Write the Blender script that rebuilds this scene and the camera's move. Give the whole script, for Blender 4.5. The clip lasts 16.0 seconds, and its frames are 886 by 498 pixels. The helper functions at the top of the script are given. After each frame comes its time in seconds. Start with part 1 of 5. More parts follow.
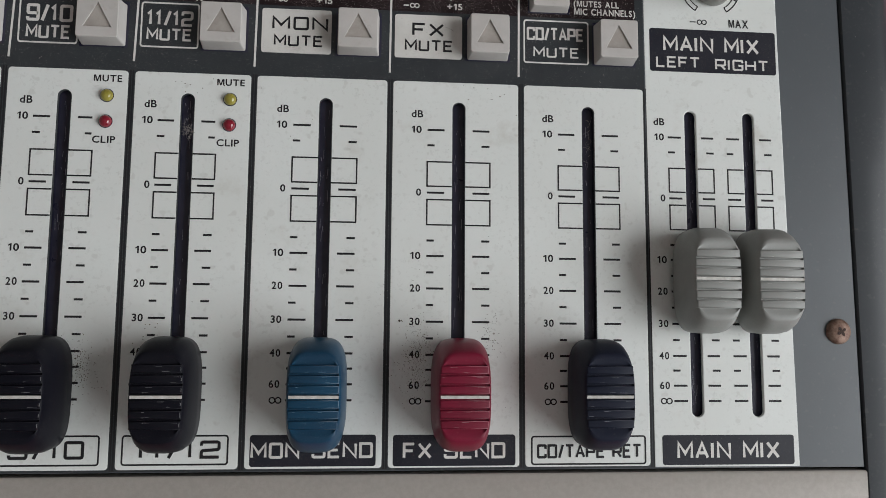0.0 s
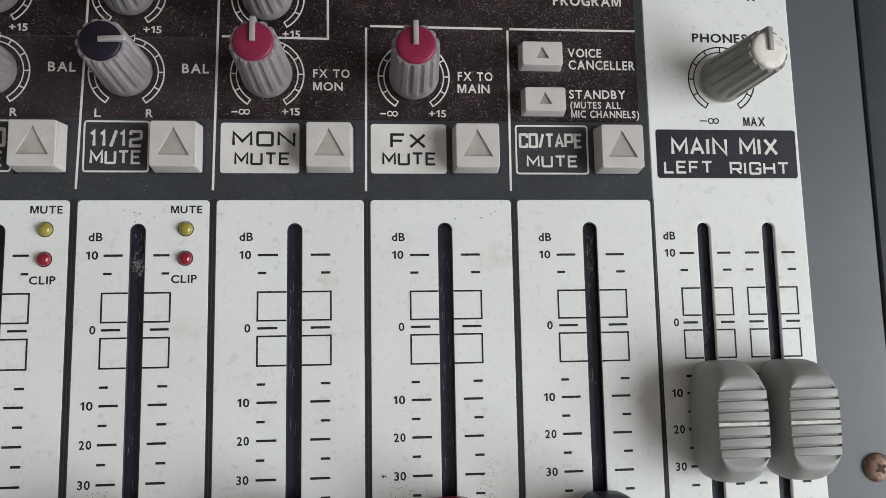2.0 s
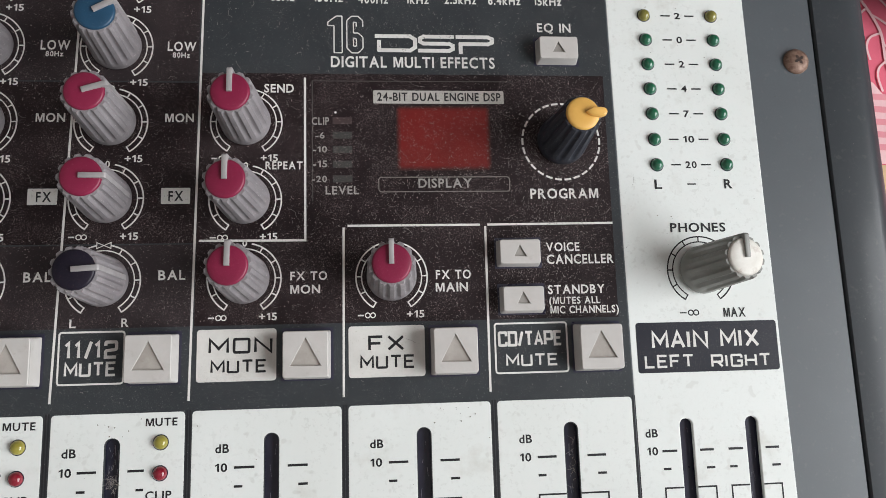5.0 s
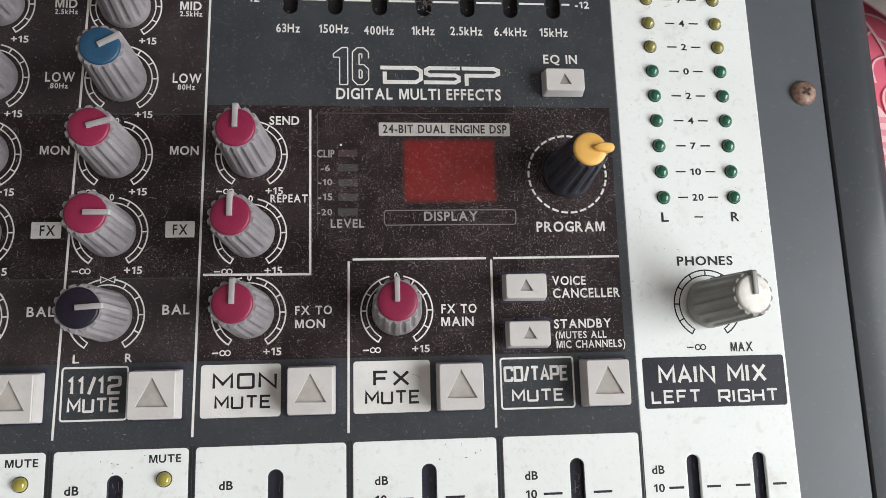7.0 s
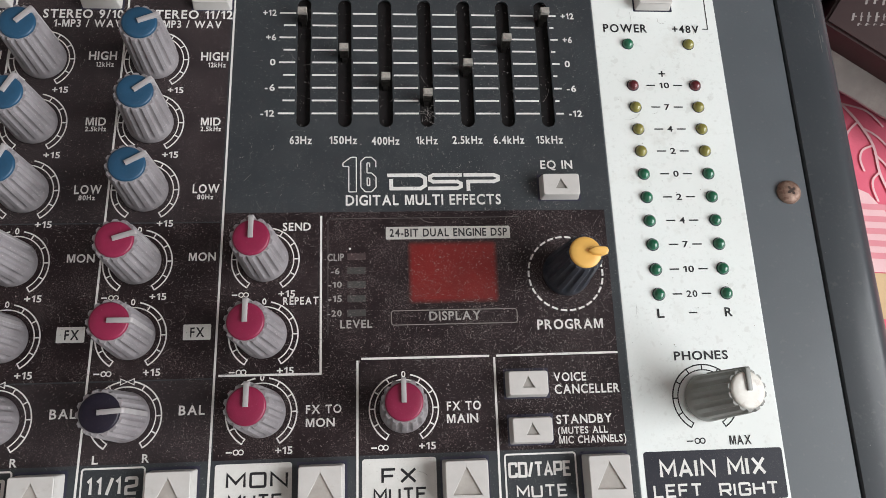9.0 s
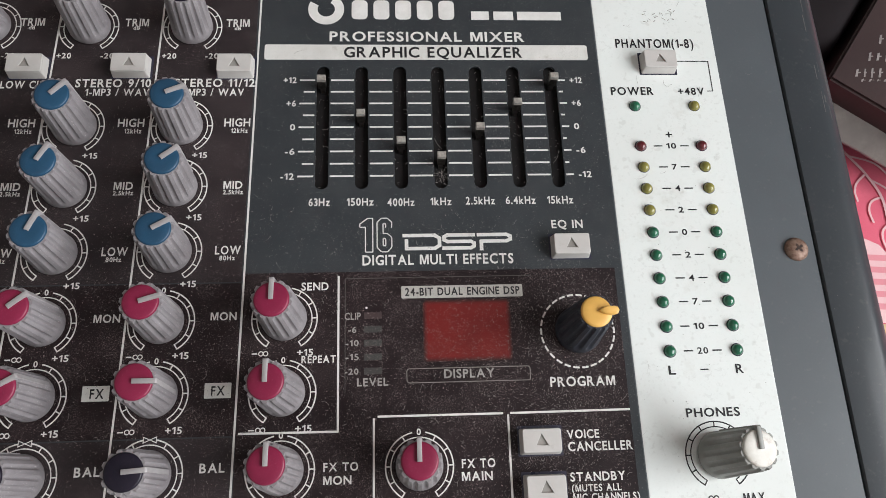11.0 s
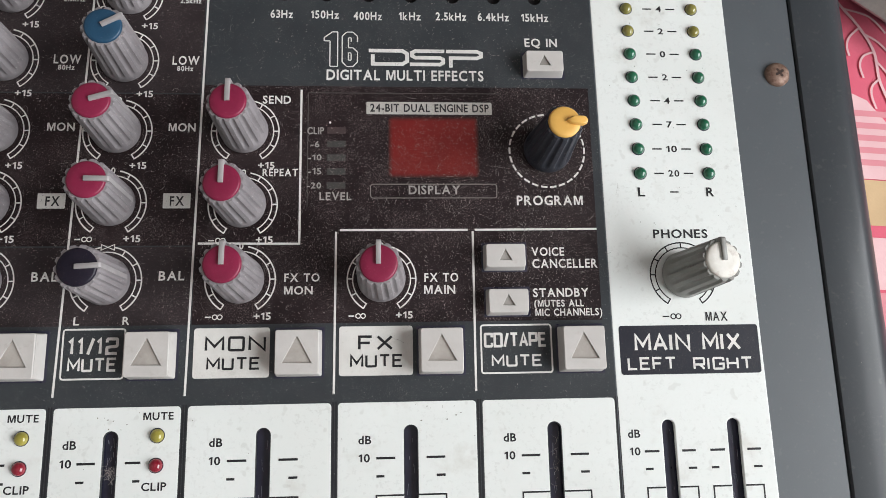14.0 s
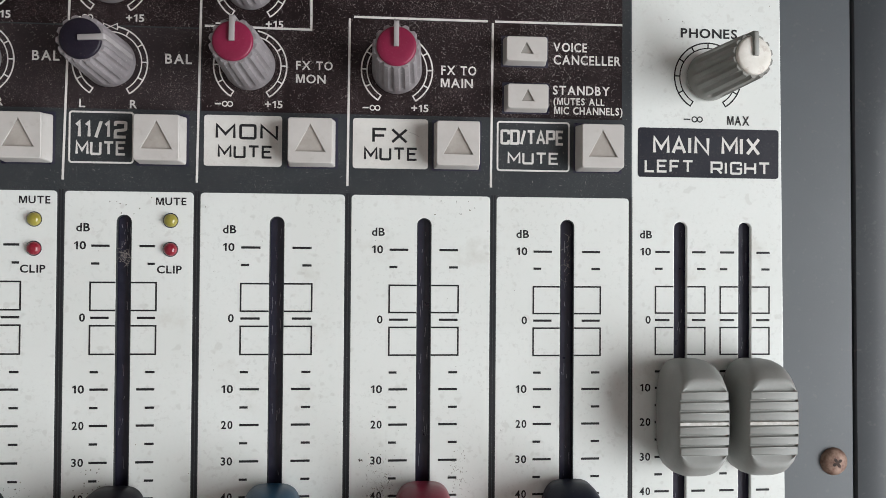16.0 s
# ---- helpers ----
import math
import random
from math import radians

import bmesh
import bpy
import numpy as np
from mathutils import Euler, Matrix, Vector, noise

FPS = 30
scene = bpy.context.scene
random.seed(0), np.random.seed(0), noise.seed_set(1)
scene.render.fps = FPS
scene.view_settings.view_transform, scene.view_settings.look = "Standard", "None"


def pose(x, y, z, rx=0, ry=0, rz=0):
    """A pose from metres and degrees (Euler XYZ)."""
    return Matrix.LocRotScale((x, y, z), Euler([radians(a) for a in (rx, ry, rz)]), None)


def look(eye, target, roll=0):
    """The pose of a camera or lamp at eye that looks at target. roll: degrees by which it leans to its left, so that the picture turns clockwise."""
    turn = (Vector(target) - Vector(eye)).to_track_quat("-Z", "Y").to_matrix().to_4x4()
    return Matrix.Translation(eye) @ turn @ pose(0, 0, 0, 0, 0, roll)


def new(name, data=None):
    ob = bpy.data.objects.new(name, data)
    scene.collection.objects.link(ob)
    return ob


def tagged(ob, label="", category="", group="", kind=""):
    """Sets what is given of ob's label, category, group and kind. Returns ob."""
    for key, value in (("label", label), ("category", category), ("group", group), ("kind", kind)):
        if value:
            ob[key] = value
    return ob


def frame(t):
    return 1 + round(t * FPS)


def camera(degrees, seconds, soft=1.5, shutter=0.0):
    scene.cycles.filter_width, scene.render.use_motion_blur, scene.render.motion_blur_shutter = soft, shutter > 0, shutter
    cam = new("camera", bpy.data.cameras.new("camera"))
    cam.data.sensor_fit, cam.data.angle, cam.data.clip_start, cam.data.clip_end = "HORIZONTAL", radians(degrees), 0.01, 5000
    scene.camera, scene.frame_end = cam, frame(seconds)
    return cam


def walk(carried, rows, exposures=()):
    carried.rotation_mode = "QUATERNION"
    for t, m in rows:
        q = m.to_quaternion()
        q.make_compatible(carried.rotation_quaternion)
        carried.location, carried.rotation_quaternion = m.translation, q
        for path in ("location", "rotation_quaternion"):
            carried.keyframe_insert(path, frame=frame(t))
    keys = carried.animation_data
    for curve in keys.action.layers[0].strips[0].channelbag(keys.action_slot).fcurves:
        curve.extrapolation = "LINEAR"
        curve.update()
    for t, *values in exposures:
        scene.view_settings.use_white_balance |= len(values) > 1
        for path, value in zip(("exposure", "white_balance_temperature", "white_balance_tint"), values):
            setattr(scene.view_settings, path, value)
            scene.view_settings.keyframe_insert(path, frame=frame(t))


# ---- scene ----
# Units: the room is in metres; everything on the mixer is written in millimetres
# from the top of one fader slot, x across the panel, y up the panel, z out of it.
MM = 0.001
PZ = 0.07                                   # height of the mixer's panel over the table

cam = camera(61.0, 16.0, soft=0.8)
PATH = [
    (0, -0.01783, -0.05004, 0.16331, 6.135, -5.114, 0.443),
    (0.5, -0.01885, -0.04281, 0.16129, 6.274, -5.016, 0.419),
    (1, -0.01835, -0.03587, 0.15542, 6.614, -5.285, -0.089),
    (1.5, -0.01614, -0.02909, 0.15300, 7.222, -5.397, -0.504),
    (2, -0.01420, -0.02204, 0.14778, 6.818, -5.199, -1.007),
    (2.5, -0.01181, -0.01349, 0.14780, 7.429, -5.359, -1.592),
    (3, -0.01041, -0.00562, 0.15056, 8.573, -5.155, -1.706),
    (3.5, -0.00967, 0.00234, 0.15064, 9.003, -5.346, -1.853),
    (4, -0.00927, 0.00735, 0.15097, 9.244, -5.306, -1.826),
    (6.5, -0.01118, 0.01486, 0.15237, 9.592, -5.277, -1.488),
    (7, -0.01079, 0.01753, 0.15182, 9.741, -5.259, -1.497),
    (7.5, -0.01117, 0.01845, 0.15221, 10.208, -5.261, -1.581),
    (8, -0.01125, 0.01951, 0.15340, 11.825, -5.001, -1.792),
    (8.5, -0.01032, 0.02118, 0.15740, 13.632, -4.779, -1.929),
    (9, -0.01034, 0.02213, 0.16058, 15.122, -4.421, -2.023),
    (9.5, -0.01130, 0.02454, 0.16315, 16.546, -4.015, -2.075),
    (9.7, -0.01132, 0.02558, 0.16484, 17.296, -3.783, -2.058),
    (11.8, -0.00846, 0.02180, 0.16608, 18.329, -3.287, -1.977),
    (12, -0.00739, 0.01925, 0.16448, 18.022, -3.401, -2.070),
    (12.5, -0.00641, 0.01551, 0.16316, 16.735, -3.506, -1.806),
    (13, -0.00503, 0.01203, 0.16225, 15.746, -3.401, -1.731),
    (13.5, -0.00469, 0.00792, 0.15984, 13.963, -3.452, -1.447),
    (14, -0.00404, 0.00515, 0.15704, 11.564, -3.893, -1.149),
    (14.5, -0.00588, 0.00027, 0.15380, 9.770, -3.828, -0.875),
    (15, -0.00743, -0.00069, 0.15358, 7.084, -4.059, -0.625),
    (15.5, -0.00784, -0.00372, 0.15379, 4.539, -4.285, -0.092),
    (16, -0.00810, -0.00745, 0.15256, 0.708, -4.478, 0.433),
]
LIGHTEN = [(0.0, -0.76), (1.0, -0.45), (2.0, -0.42), (3.5, -0.2), (6.5, -0.1), (7.0, 0.0), (12.0, 0.0), (14.5, -0.05), (16.0, -0.25)]
walk(cam, [(t, pose(x, y, PZ + z, rx, ry, rz)) for t, x, y, z, rx, ry, rz in PATH], LIGHTEN)

# ---------------------------------------------------------------- world and light
world = bpy.data.worlds.new("sky")
scene.world = world
world.use_nodes = True
sky = world.node_tree.nodes.new("ShaderNodeTexSky")
sky.sky_type, sky.sun_disc, sky.sun_elevation, sky.sun_rotation = "NISHITA", False, radians(40), radians(90)
world.node_tree.links.new(sky.outputs["Color"], world.node_tree.nodes["Background"].inputs["Color"])
world.node_tree.nodes["Background"].inputs["Strength"].default_value = 0.1


def area_lamp(name, where, target, wide, high, watts, colour):
    data = bpy.data.lights.new(name, "AREA")
    data.shape, data.size, data.size_y, data.energy, data.color = "RECTANGLE", wide, high, watts, colour
    ob = new(name, data)
    ob.matrix_world = look(where, target)
    return ob


area_lamp("window_daylight", (0.84, -0.36, 0.74), (0.0, -0.36, 0.74), 1.15, 0.72, 27.5, (0.95, 0.98, 1.0))

# ---------------------------------------------------------------- materials


def surface(name, base, alt, coarse, fine, rough, metal=0.0, relief=0.0, dust=0.0, dust_colour=(0.32, 0.28, 0.24),
            dust_size=4800.0, stain=0.0, stain_colour=(0.30, 0.25, 0.19), coat=0.0, spec=0.5, rough_vary=0.08):
    """A surface with tone changes at two scales, fine relief, dust specks and soft stains."""
    m = bpy.data.materials.new(name)
    m.use_nodes = True
    nt = m.node_tree
    n, l = nt.nodes, nt.links
    bsdf = n["Principled BSDF"]
    geo = n.new("ShaderNodeNewGeometry")

    def clouds(scale, detail=3.0, rough_=0.55):
        t = n.new("ShaderNodeTexNoise")
        t.inputs["Scale"].default_value, t.inputs["Detail"].default_value, t.inputs["Roughness"].default_value = scale, detail, rough_
        l.new(geo.outputs["Position"], t.inputs["Vector"])
        return t.outputs["Fac"]

    def ramp(src, lo, hi):
        r = n.new("ShaderNodeMapRange")
        r.interpolation_type = "SMOOTHSTEP"
        r.inputs["From Min"].default_value, r.inputs["From Max"].default_value = lo, hi
        l.new(src, r.inputs["Value"])
        return r.outputs["Result"]

    def times(a, b):
        x = n.new("ShaderNodeMath")
        x.operation = "MULTIPLY"
        for k, v in enumerate((a, b)):
            if isinstance(v, float):
                x.inputs[k].default_value = v
            else:
                l.new(v, x.inputs[k])
        return x.outputs[0]

    def blend(fac, a, b):
        x = n.new("ShaderNodeMix")
        x.data_type = "RGBA"
        l.new(fac, x.inputs["Factor"])
        for sock, v in ((x.inputs["A"], a), (x.inputs["B"], b)):
            if isinstance(v, tuple):
                sock.default_value = (*v, 1)
            else:
                l.new(v, sock)
        return x.outputs["Result"]

    big, small = clouds(coarse), clouds(fine, 4.0, 0.6)
    colour = blend(ramp(big, 0.3, 0.7), base, alt)
    colour = blend(times(ramp(small, 0.35, 0.75), 0.35), colour, alt)
    rough_out = n.new("ShaderNodeMapRange")
    rough_out.inputs["To Min"].default_value, rough_out.inputs["To Max"].default_value = max(0.02, rough - rough_vary), min(1.0, rough + rough_vary)
    l.new(big, rough_out.inputs["Value"])
    rough_now = rough_out.outputs["Result"]
    if stain:
        patch = times(ramp(clouds(coarse * 1.7 + 31, 5.0, 0.65), 0.58, 0.78), float(stain))
        colour = blend(patch, colour, stain_colour)
    if dust:
        specks = ramp(clouds(dust_size, 2.0, 0.7), 0.53, 0.66)
        drift = ramp(clouds(130.0, 5.0, 0.65), 0.36, 0.66)
        film = times(times(specks, drift), float(dust))
        colour = blend(film, colour, dust_colour)
        lint = times(ramp(clouds(dust_size * 0.55, 1.0, 0.5), 0.66, 0.76), float(min(1.0, dust * 1.2)))
        colour = blend(lint, colour, tuple(min(1.0, c * 1.5) for c in dust_colour))
        add = n.new("ShaderNodeMath")
        add.operation = "ADD"
        add.use_clamp = True
        l.new(rough_now, add.inputs[0])
        l.new(times(film, 0.4), add.inputs[1])
        rough_now = add.outputs[0]
    l.new(colour, bsdf.inputs["Base Color"])
    l.new(rough_now, bsdf.inputs["Roughness"])
    bsdf.inputs["Metallic"].default_value = metal
    bsdf.inputs["Specular IOR Level"].default_value = spec
    bsdf.inputs["Coat Weight"].default_value = coat
    bsdf.inputs["Coat Roughness"].default_value = 0.12
    if relief:
        b = n.new("ShaderNodeBump")
        b.inputs["Strength"].default_value, b.inputs["Distance"].default_value = relief, 0.0002
        l.new(small, b.inputs["Height"])
        l.new(b.outputs["Normal"], bsdf.inputs["Normal"])
    return m


METAL_GREY = surface("painted_steel", (0.094, 0.105, 0.115), (0.080, 0.090, 0.099), 45, 1900, 0.36, relief=0.05, dust=0.03, dust_size=1500, spec=0.5)
SLATE = surface("slate_paint", (0.036, 0.041, 0.045), (0.028, 0.032, 0.036), 60, 2100, 0.44, relief=0.06, dust=0.3, spec=0.3, dust_colour=(0.20, 0.19, 0.18))
BLACK_ZONE = surface("black_print", (0.0108, 0.0056, 0.0064), (0.018, 0.0105, 0.0114), 50, 2400, 0.50, relief=0.06, dust=0.6, spec=0.2, dust_colour=(0.25, 0.195, 0.19))
DARK_ZONE = surface("dark_print", (0.022, 0.0160, 0.0172), (0.030, 0.0225, 0.024), 50, 2400, 0.48, relief=0.06, dust=0.42, spec=0.2, dust_colour=(0.25, 0.195, 0.19))
PANEL_WHITE = surface("white_print", (0.765, 0.79, 0.765), (0.715, 0.735, 0.705), 30, 1500, 0.40, relief=0.04, stain=0.30, stain_colour=(0.40, 0.36, 0.29),
                      dust=0.12, dust_colour=(0.16, 0.14, 0.11), dust_size=900)
INK_BLACK = surface("black_ink", (0.012, 0.012, 0.014), (0.020, 0.019, 0.021), 200, 2500, 0.5, spec=0.3)
INK_WHITE = surface("white_ink", (0.76, 0.74, 0.71), (0.64, 0.62, 0.59), 260, 2600, 0.5)
INK_GREY = surface("grey_ink", (0.36, 0.34, 0.32), (0.26, 0.245, 0.23), 260, 2600, 0.55, dust=0.3)
MATTE_BLACK = surface("matte_black", (0.008, 0.007, 0.007), (0.014, 0.012, 0.012), 300, 1500, 0.85, spec=0.2)
LABEL_BLACK = surface("black_label", (0.012, 0.013, 0.021), (0.018, 0.019, 0.028), 120, 2500, 0.42, dust=0.1, relief=0.05, spec=0.3)
LABEL_WHITE = surface("white_label", (0.70, 0.685, 0.65), (0.60, 0.585, 0.55), 160, 2200, 0.48, dust=0.25, dust_colour=(0.2, 0.18, 0.15), stain=0.4)
CHEEK = surface("gloss_plastic", (0.045, 0.050, 0.055), (0.037, 0.042, 0.047), 40, 1600, 0.34, relief=0.03, dust=0.03, dust_size=1200, coat=0.10, spec=0.2, rough_vary=0.06)
RAIL = surface("silver_paint", (0.44, 0.41, 0.375), (0.40, 0.37, 0.335), 900, 2600, 0.42, metal=0.15, relief=0.3, dust=0.15)
CAVITY = surface("dark_cavity", (0.014, 0.014, 0.030), (0.027, 0.026, 0.046), 260, 900, 0.30, spec=0.45, relief=0.3)
KNOB_GREY = surface("grey_knob", (0.262, 0.240, 0.248), (0.205, 0.186, 0.194), 160, 2200, 0.50, relief=0.08, dust=0.25, dust_colour=(0.5, 0.47, 0.44), stain=0.25, stain_colour=(0.16, 0.14, 0.13))
KNOB_OLIVE = surface("olive_knob", (0.27, 0.27, 0.25), (0.21, 0.21, 0.19), 160, 2200, 0.45, relief=0.08, stain=0.3, stain_colour=(0.1, 0.09, 0.08))
KNOB_BLACK = surface("black_knob", (0.027, 0.030, 0.040), (0.036, 0.039, 0.050), 160, 2200, 0.42, relief=0.08, dust=0.18, spec=0.22)
POINTER = surface("pointer_grey", (0.385, 0.36, 0.36), (0.30, 0.28, 0.28), 200, 2200, 0.5, relief=0.05)
POINTER_OLIVE = surface("pointer_olive", (0.26, 0.26, 0.24), (0.20, 0.20, 0.185), 200, 2200, 0.45)
CAP_PINK = surface("pink_cap", (0.225, 0.015, 0.052), (0.185, 0.012, 0.042), 180, 2200, 0.38, relief=0.04, dust=0.04, dust_colour=(0.5, 0.3, 0.32), spec=0.35)
CAP_BLUE = surface("blue_cap", (0.017, 0.064, 0.122), (0.013, 0.052, 0.100), 180, 2200, 0.38, relief=0.04, dust=0.04, dust_colour=(0.3, 0.36, 0.42), spec=0.35)
CAP_BLACK = surface("black_cap", (0.009, 0.007, 0.014), (0.014, 0.011, 0.020), 180, 2200, 0.34, dust=0.03, spec=0.22)
CAP_WHITE = surface("white_cap", (0.74, 0.72, 0.67), (0.62, 0.59, 0.53), 260, 2200, 0.42, stain=0.45, stain_colour=(0.25, 0.15, 0.10))
CAP_YELLOW = surface("yellow_cap", (0.78, 0.45, 0.11), (0.70, 0.39, 0.09), 200, 2200, 0.40, stain=0.15, stain_colour=(0.3, 0.15, 0.04))
FADER_BLACK = surface("black_fader", (0.006, 0.006, 0.010), (0.010, 0.010, 0.014), 130, 2000, 0.36, relief=0.05, dust=0.02, spec=0.08)
FADER_NAVY = surface("navy_fader", (0.013, 0.016, 0.030), (0.018, 0.021, 0.034), 130, 2000, 0.42, relief=0.05, dust=0.03, spec=0.13)
FADER_BLUE = surface("blue_fader", (0.008, 0.053, 0.104), (0.006, 0.038, 0.078), 130, 2000, 0.36, relief=0.06, dust=0.04, dust_colour=(0.3, 0.4, 0.5), spec=0.35)
FADER_RED = surface("red_fader", (0.200, 0.010, 0.034), (0.150, 0.008, 0.026), 130, 2000, 0.36, relief=0.06, dust=0.04, dust_colour=(0.5, 0.25, 0.25), spec=0.35)
FADER_GREY = surface("grey_fader", (0.285, 0.29, 0.275), (0.24, 0.245, 0.23), 130, 2000, 0.46, relief=0.08, dust=0.06, dust_colour=(0.42, 0.40, 0.36))
BUTTON = surface("button_plastic", (0.555, 0.53, 0.505), (0.50, 0.475, 0.45), 200, 2200, 0.46, relief=0.05, stain=0.3, stain_colour=(0.3, 0.26, 0.22))
STEEL = surface("bright_steel", (0.30, 0.28, 0.25), (0.12, 0.11, 0.10), 900, 3000, 0.34, metal=1.0)
TIP = surface("slider_tip", (0.72, 0.69, 0.63), (0.45, 0.42, 0.38), 900, 3000, 0.38, metal=0.7)
RUST = surface("rusty_screw", (0.13, 0.062, 0.042), (0.30, 0.20, 0.15), 900, 3000, 0.52, metal=0.3, relief=0.5)
DISPLAY = surface("red_window", (0.155, 0.010, 0.009), (0.125, 0.009, 0.008), 120, 2000, 0.42, dust=0.38, dust_colour=(0.27, 0.11, 0.09), relief=0.04, spec=0.3)
SMOKED = surface("smoked_window", (0.030, 0.032, 0.031), (0.038, 0.034, 0.032), 300, 2000, 0.40, dust=0.35)
SMOKED_RED = surface("smoked_red_window", (0.050, 0.030, 0.031), (0.042, 0.026, 0.026), 300, 2000, 0.40, dust=0.35)
LED_GREEN = surface("green_lens", (0.012, 0.095, 0.050), (0.016, 0.12, 0.062), 500, 2000, 0.16, coat=0.4)
LED_AMBER = surface("olive_lens", (0.185, 0.165, 0.035), (0.22, 0.20, 0.05), 500, 2000, 0.16, coat=0.4)
LED_YELLOW = surface("yellow_lens", (0.25, 0.215, 0.035), (0.31, 0.27, 0.05), 500, 2000, 0.18, coat=0.4)
LED_RED = surface("red_lens", (0.18, 0.007, 0.017), (0.23, 0.013, 0.027), 500, 2000, 0.16, coat=0.4)
LED_MAROON = surface("maroon_lens", (0.085, 0.010, 0.014), (0.11, 0.016, 0.02), 500, 2000, 0.16, coat=0.4)
LINT = surface("lint", (0.30, 0.27, 0.26), (0.20, 0.18, 0.17), 300, 2000, 0.9)
WALL = surface("wall_paint", (0.54, 0.525, 0.50), (0.50, 0.485, 0.46), 2, 60, 0.85)
CEILING = surface("ceiling_paint", (0.62, 0.61, 0.59), (0.58, 0.57, 0.55), 2, 60, 0.9)
FLOOR = surface("floor_tile", (0.30, 0.27, 0.24), (0.25, 0.22, 0.20), 3, 80, 0.4)
CLOTH_PINK = surface("pink_cloth", (0.80, 0.165, 0.235), (0.72, 0.13, 0.195), 40, 1400, 0.85, relief=0.4, spec=0.2)
CLOTH_PALE = surface("pale_print", (0.88, 0.58, 0.59), (0.82, 0.50, 0.52), 60, 1400, 0.85, relief=0.3, spec=0.2)
CLOTH_ROSE = surface("rose_print", (0.80, 0.33, 0.37), (0.74, 0.28, 0.32), 60, 1400, 0.85, relief=0.3, spec=0.2)
CLOTH_OCHRE = surface("ochre_print", (0.70, 0.50, 0.29), (0.62, 0.43, 0.25), 60, 1400, 0.85, relief=0.3, spec=0.2)
BOX_BROWN = surface("dark_carton", (0.055, 0.036, 0.035), (0.042, 0.026, 0.026), 30, 900, 0.45, relief=0.05, spec=0.25)
BLACK_FORM = surface("black_form", (0.008, 0.006, 0.007), (0.012, 0.009, 0.010), 30, 900, 0.85, spec=0.15)
CARTON_INK = surface("carton_ink", (0.33, 0.295, 0.285), (0.22, 0.195, 0.19), 300, 2000, 0.5)
CLEAR_LIP = surface("grey_plastic_lip", (0.24, 0.21, 0.19), (0.15, 0.13, 0.12), 60, 900, 0.25, coat=0.4)

# ---------------------------------------------------------------- building helpers

def finish(bm, name, smooth=True):
    """A mesh in metres from a bmesh in millimetres, with normals outward."""
    bmesh.ops.recalc_face_normals(bm, faces=bm.faces)
    for v in bm.verts:
        v.co *= MM
    me = bpy.data.meshes.new(name)
    bm.to_mesh(me)
    bm.free()
    if smooth:
        for p in me.polygons:
            p.use_smooth = True
        me.set_sharp_from_angle(angle=radians(38))
    return me


def part(name, shape, material, parent, label="", at=(0, 0, 0), turn=0.0):
    """Links a bmesh or a ready mesh as one object under a thing or part; at in millimetres from the parent."""
    me = finish(shape, name) if isinstance(shape, bmesh.types.BMesh) else shape
    if material and not me.materials:
        me.materials.append(material)
    ob = new(name, me)
    ob.parent = parent
    ob.matrix_basis = pose(at[0] * MM, at[1] * MM, at[2] * MM, 0, 0, turn)
    return tagged(ob, label) if label else ob


def from_curve(curve):
    """The mesh of a filled curve or text."""
    ob = new("drawing", curve)
    me = bpy.data.meshes.new_from_object(ob.evaluated_get(bpy.context.evaluated_depsgraph_get()))
    bpy.data.objects.remove(ob)
    bpy.data.curves.remove(curve)
    return me


def outline(x0, y0, x1, y1, r=0.0, steps=5):
    """A rounded rectangle as a list of points."""
    if r <= 0:
        return [(x0, y0), (x1, y0), (x1, y1), (x0, y1)]
    pts = []
    for cx, cy, a0 in ((x1 - r, y0 + r, -90), (x1 - r, y1 - r, 0), (x0 + r, y1 - r, 90), (x0 + r, y0 + r, 180)):
        for k in range(steps + 1):
            a = radians(a0 + 90 * k / steps)
            pts.append((cx + r * math.cos(a), cy + r * math.sin(a)))
    return pts


def plate(outer, holes, bottom, top, bevel=0.0):
    """A flat plate with openings that go through it, in millimetres."""
    cu = bpy.data.curves.new("plate", "CURVE")
    cu.dimensions, cu.fill_mode = "2D", "BOTH"
    for ring in (outer, *holes):
        sp = cu.splines.new("POLY")
        sp.points.add(len(ring) - 1)
        for p, (x, y) in zip(sp.points, ring):
            p.co = (x * MM, y * MM, 0, 1)
        sp.use_cyclic_u = True
    cu.extrude = ((top - bottom) / 2 - bevel) * MM
    cu.bevel_depth, cu.bevel_resolution, cu.offset = bevel * MM, 1, -bevel * MM
    me = from_curve(cu)
    bm = bmesh.new()
    bm.from_mesh(me)
    bmesh.ops.remove_doubles(bm, verts=bm.verts, dist=2e-6)
    bmesh.ops.translate(bm, verts=bm.verts, vec=(0, 0, (top + bottom) / 2 * MM))
    bm.to_mesh(me)
    bm.free()
    return me


def box(bm, x0, y0, z0, x1, y1, z1):
    v = [bm.verts.new(p) for p in ((x0, y0, z0), (x1, y0, z0), (x1, y1, z0), (x0, y1, z0), (x0, y0, z1), (x1, y0, z1), (x1, y1, z1), (x0, y1, z1))]
    for f in ((3, 2, 1, 0), (4, 5, 6, 7), (0, 1, 5, 4), (1, 2, 6, 5), (2, 3, 7, 6), (3, 0, 4, 7)):
        bm.faces.new([v[i] for i in f])


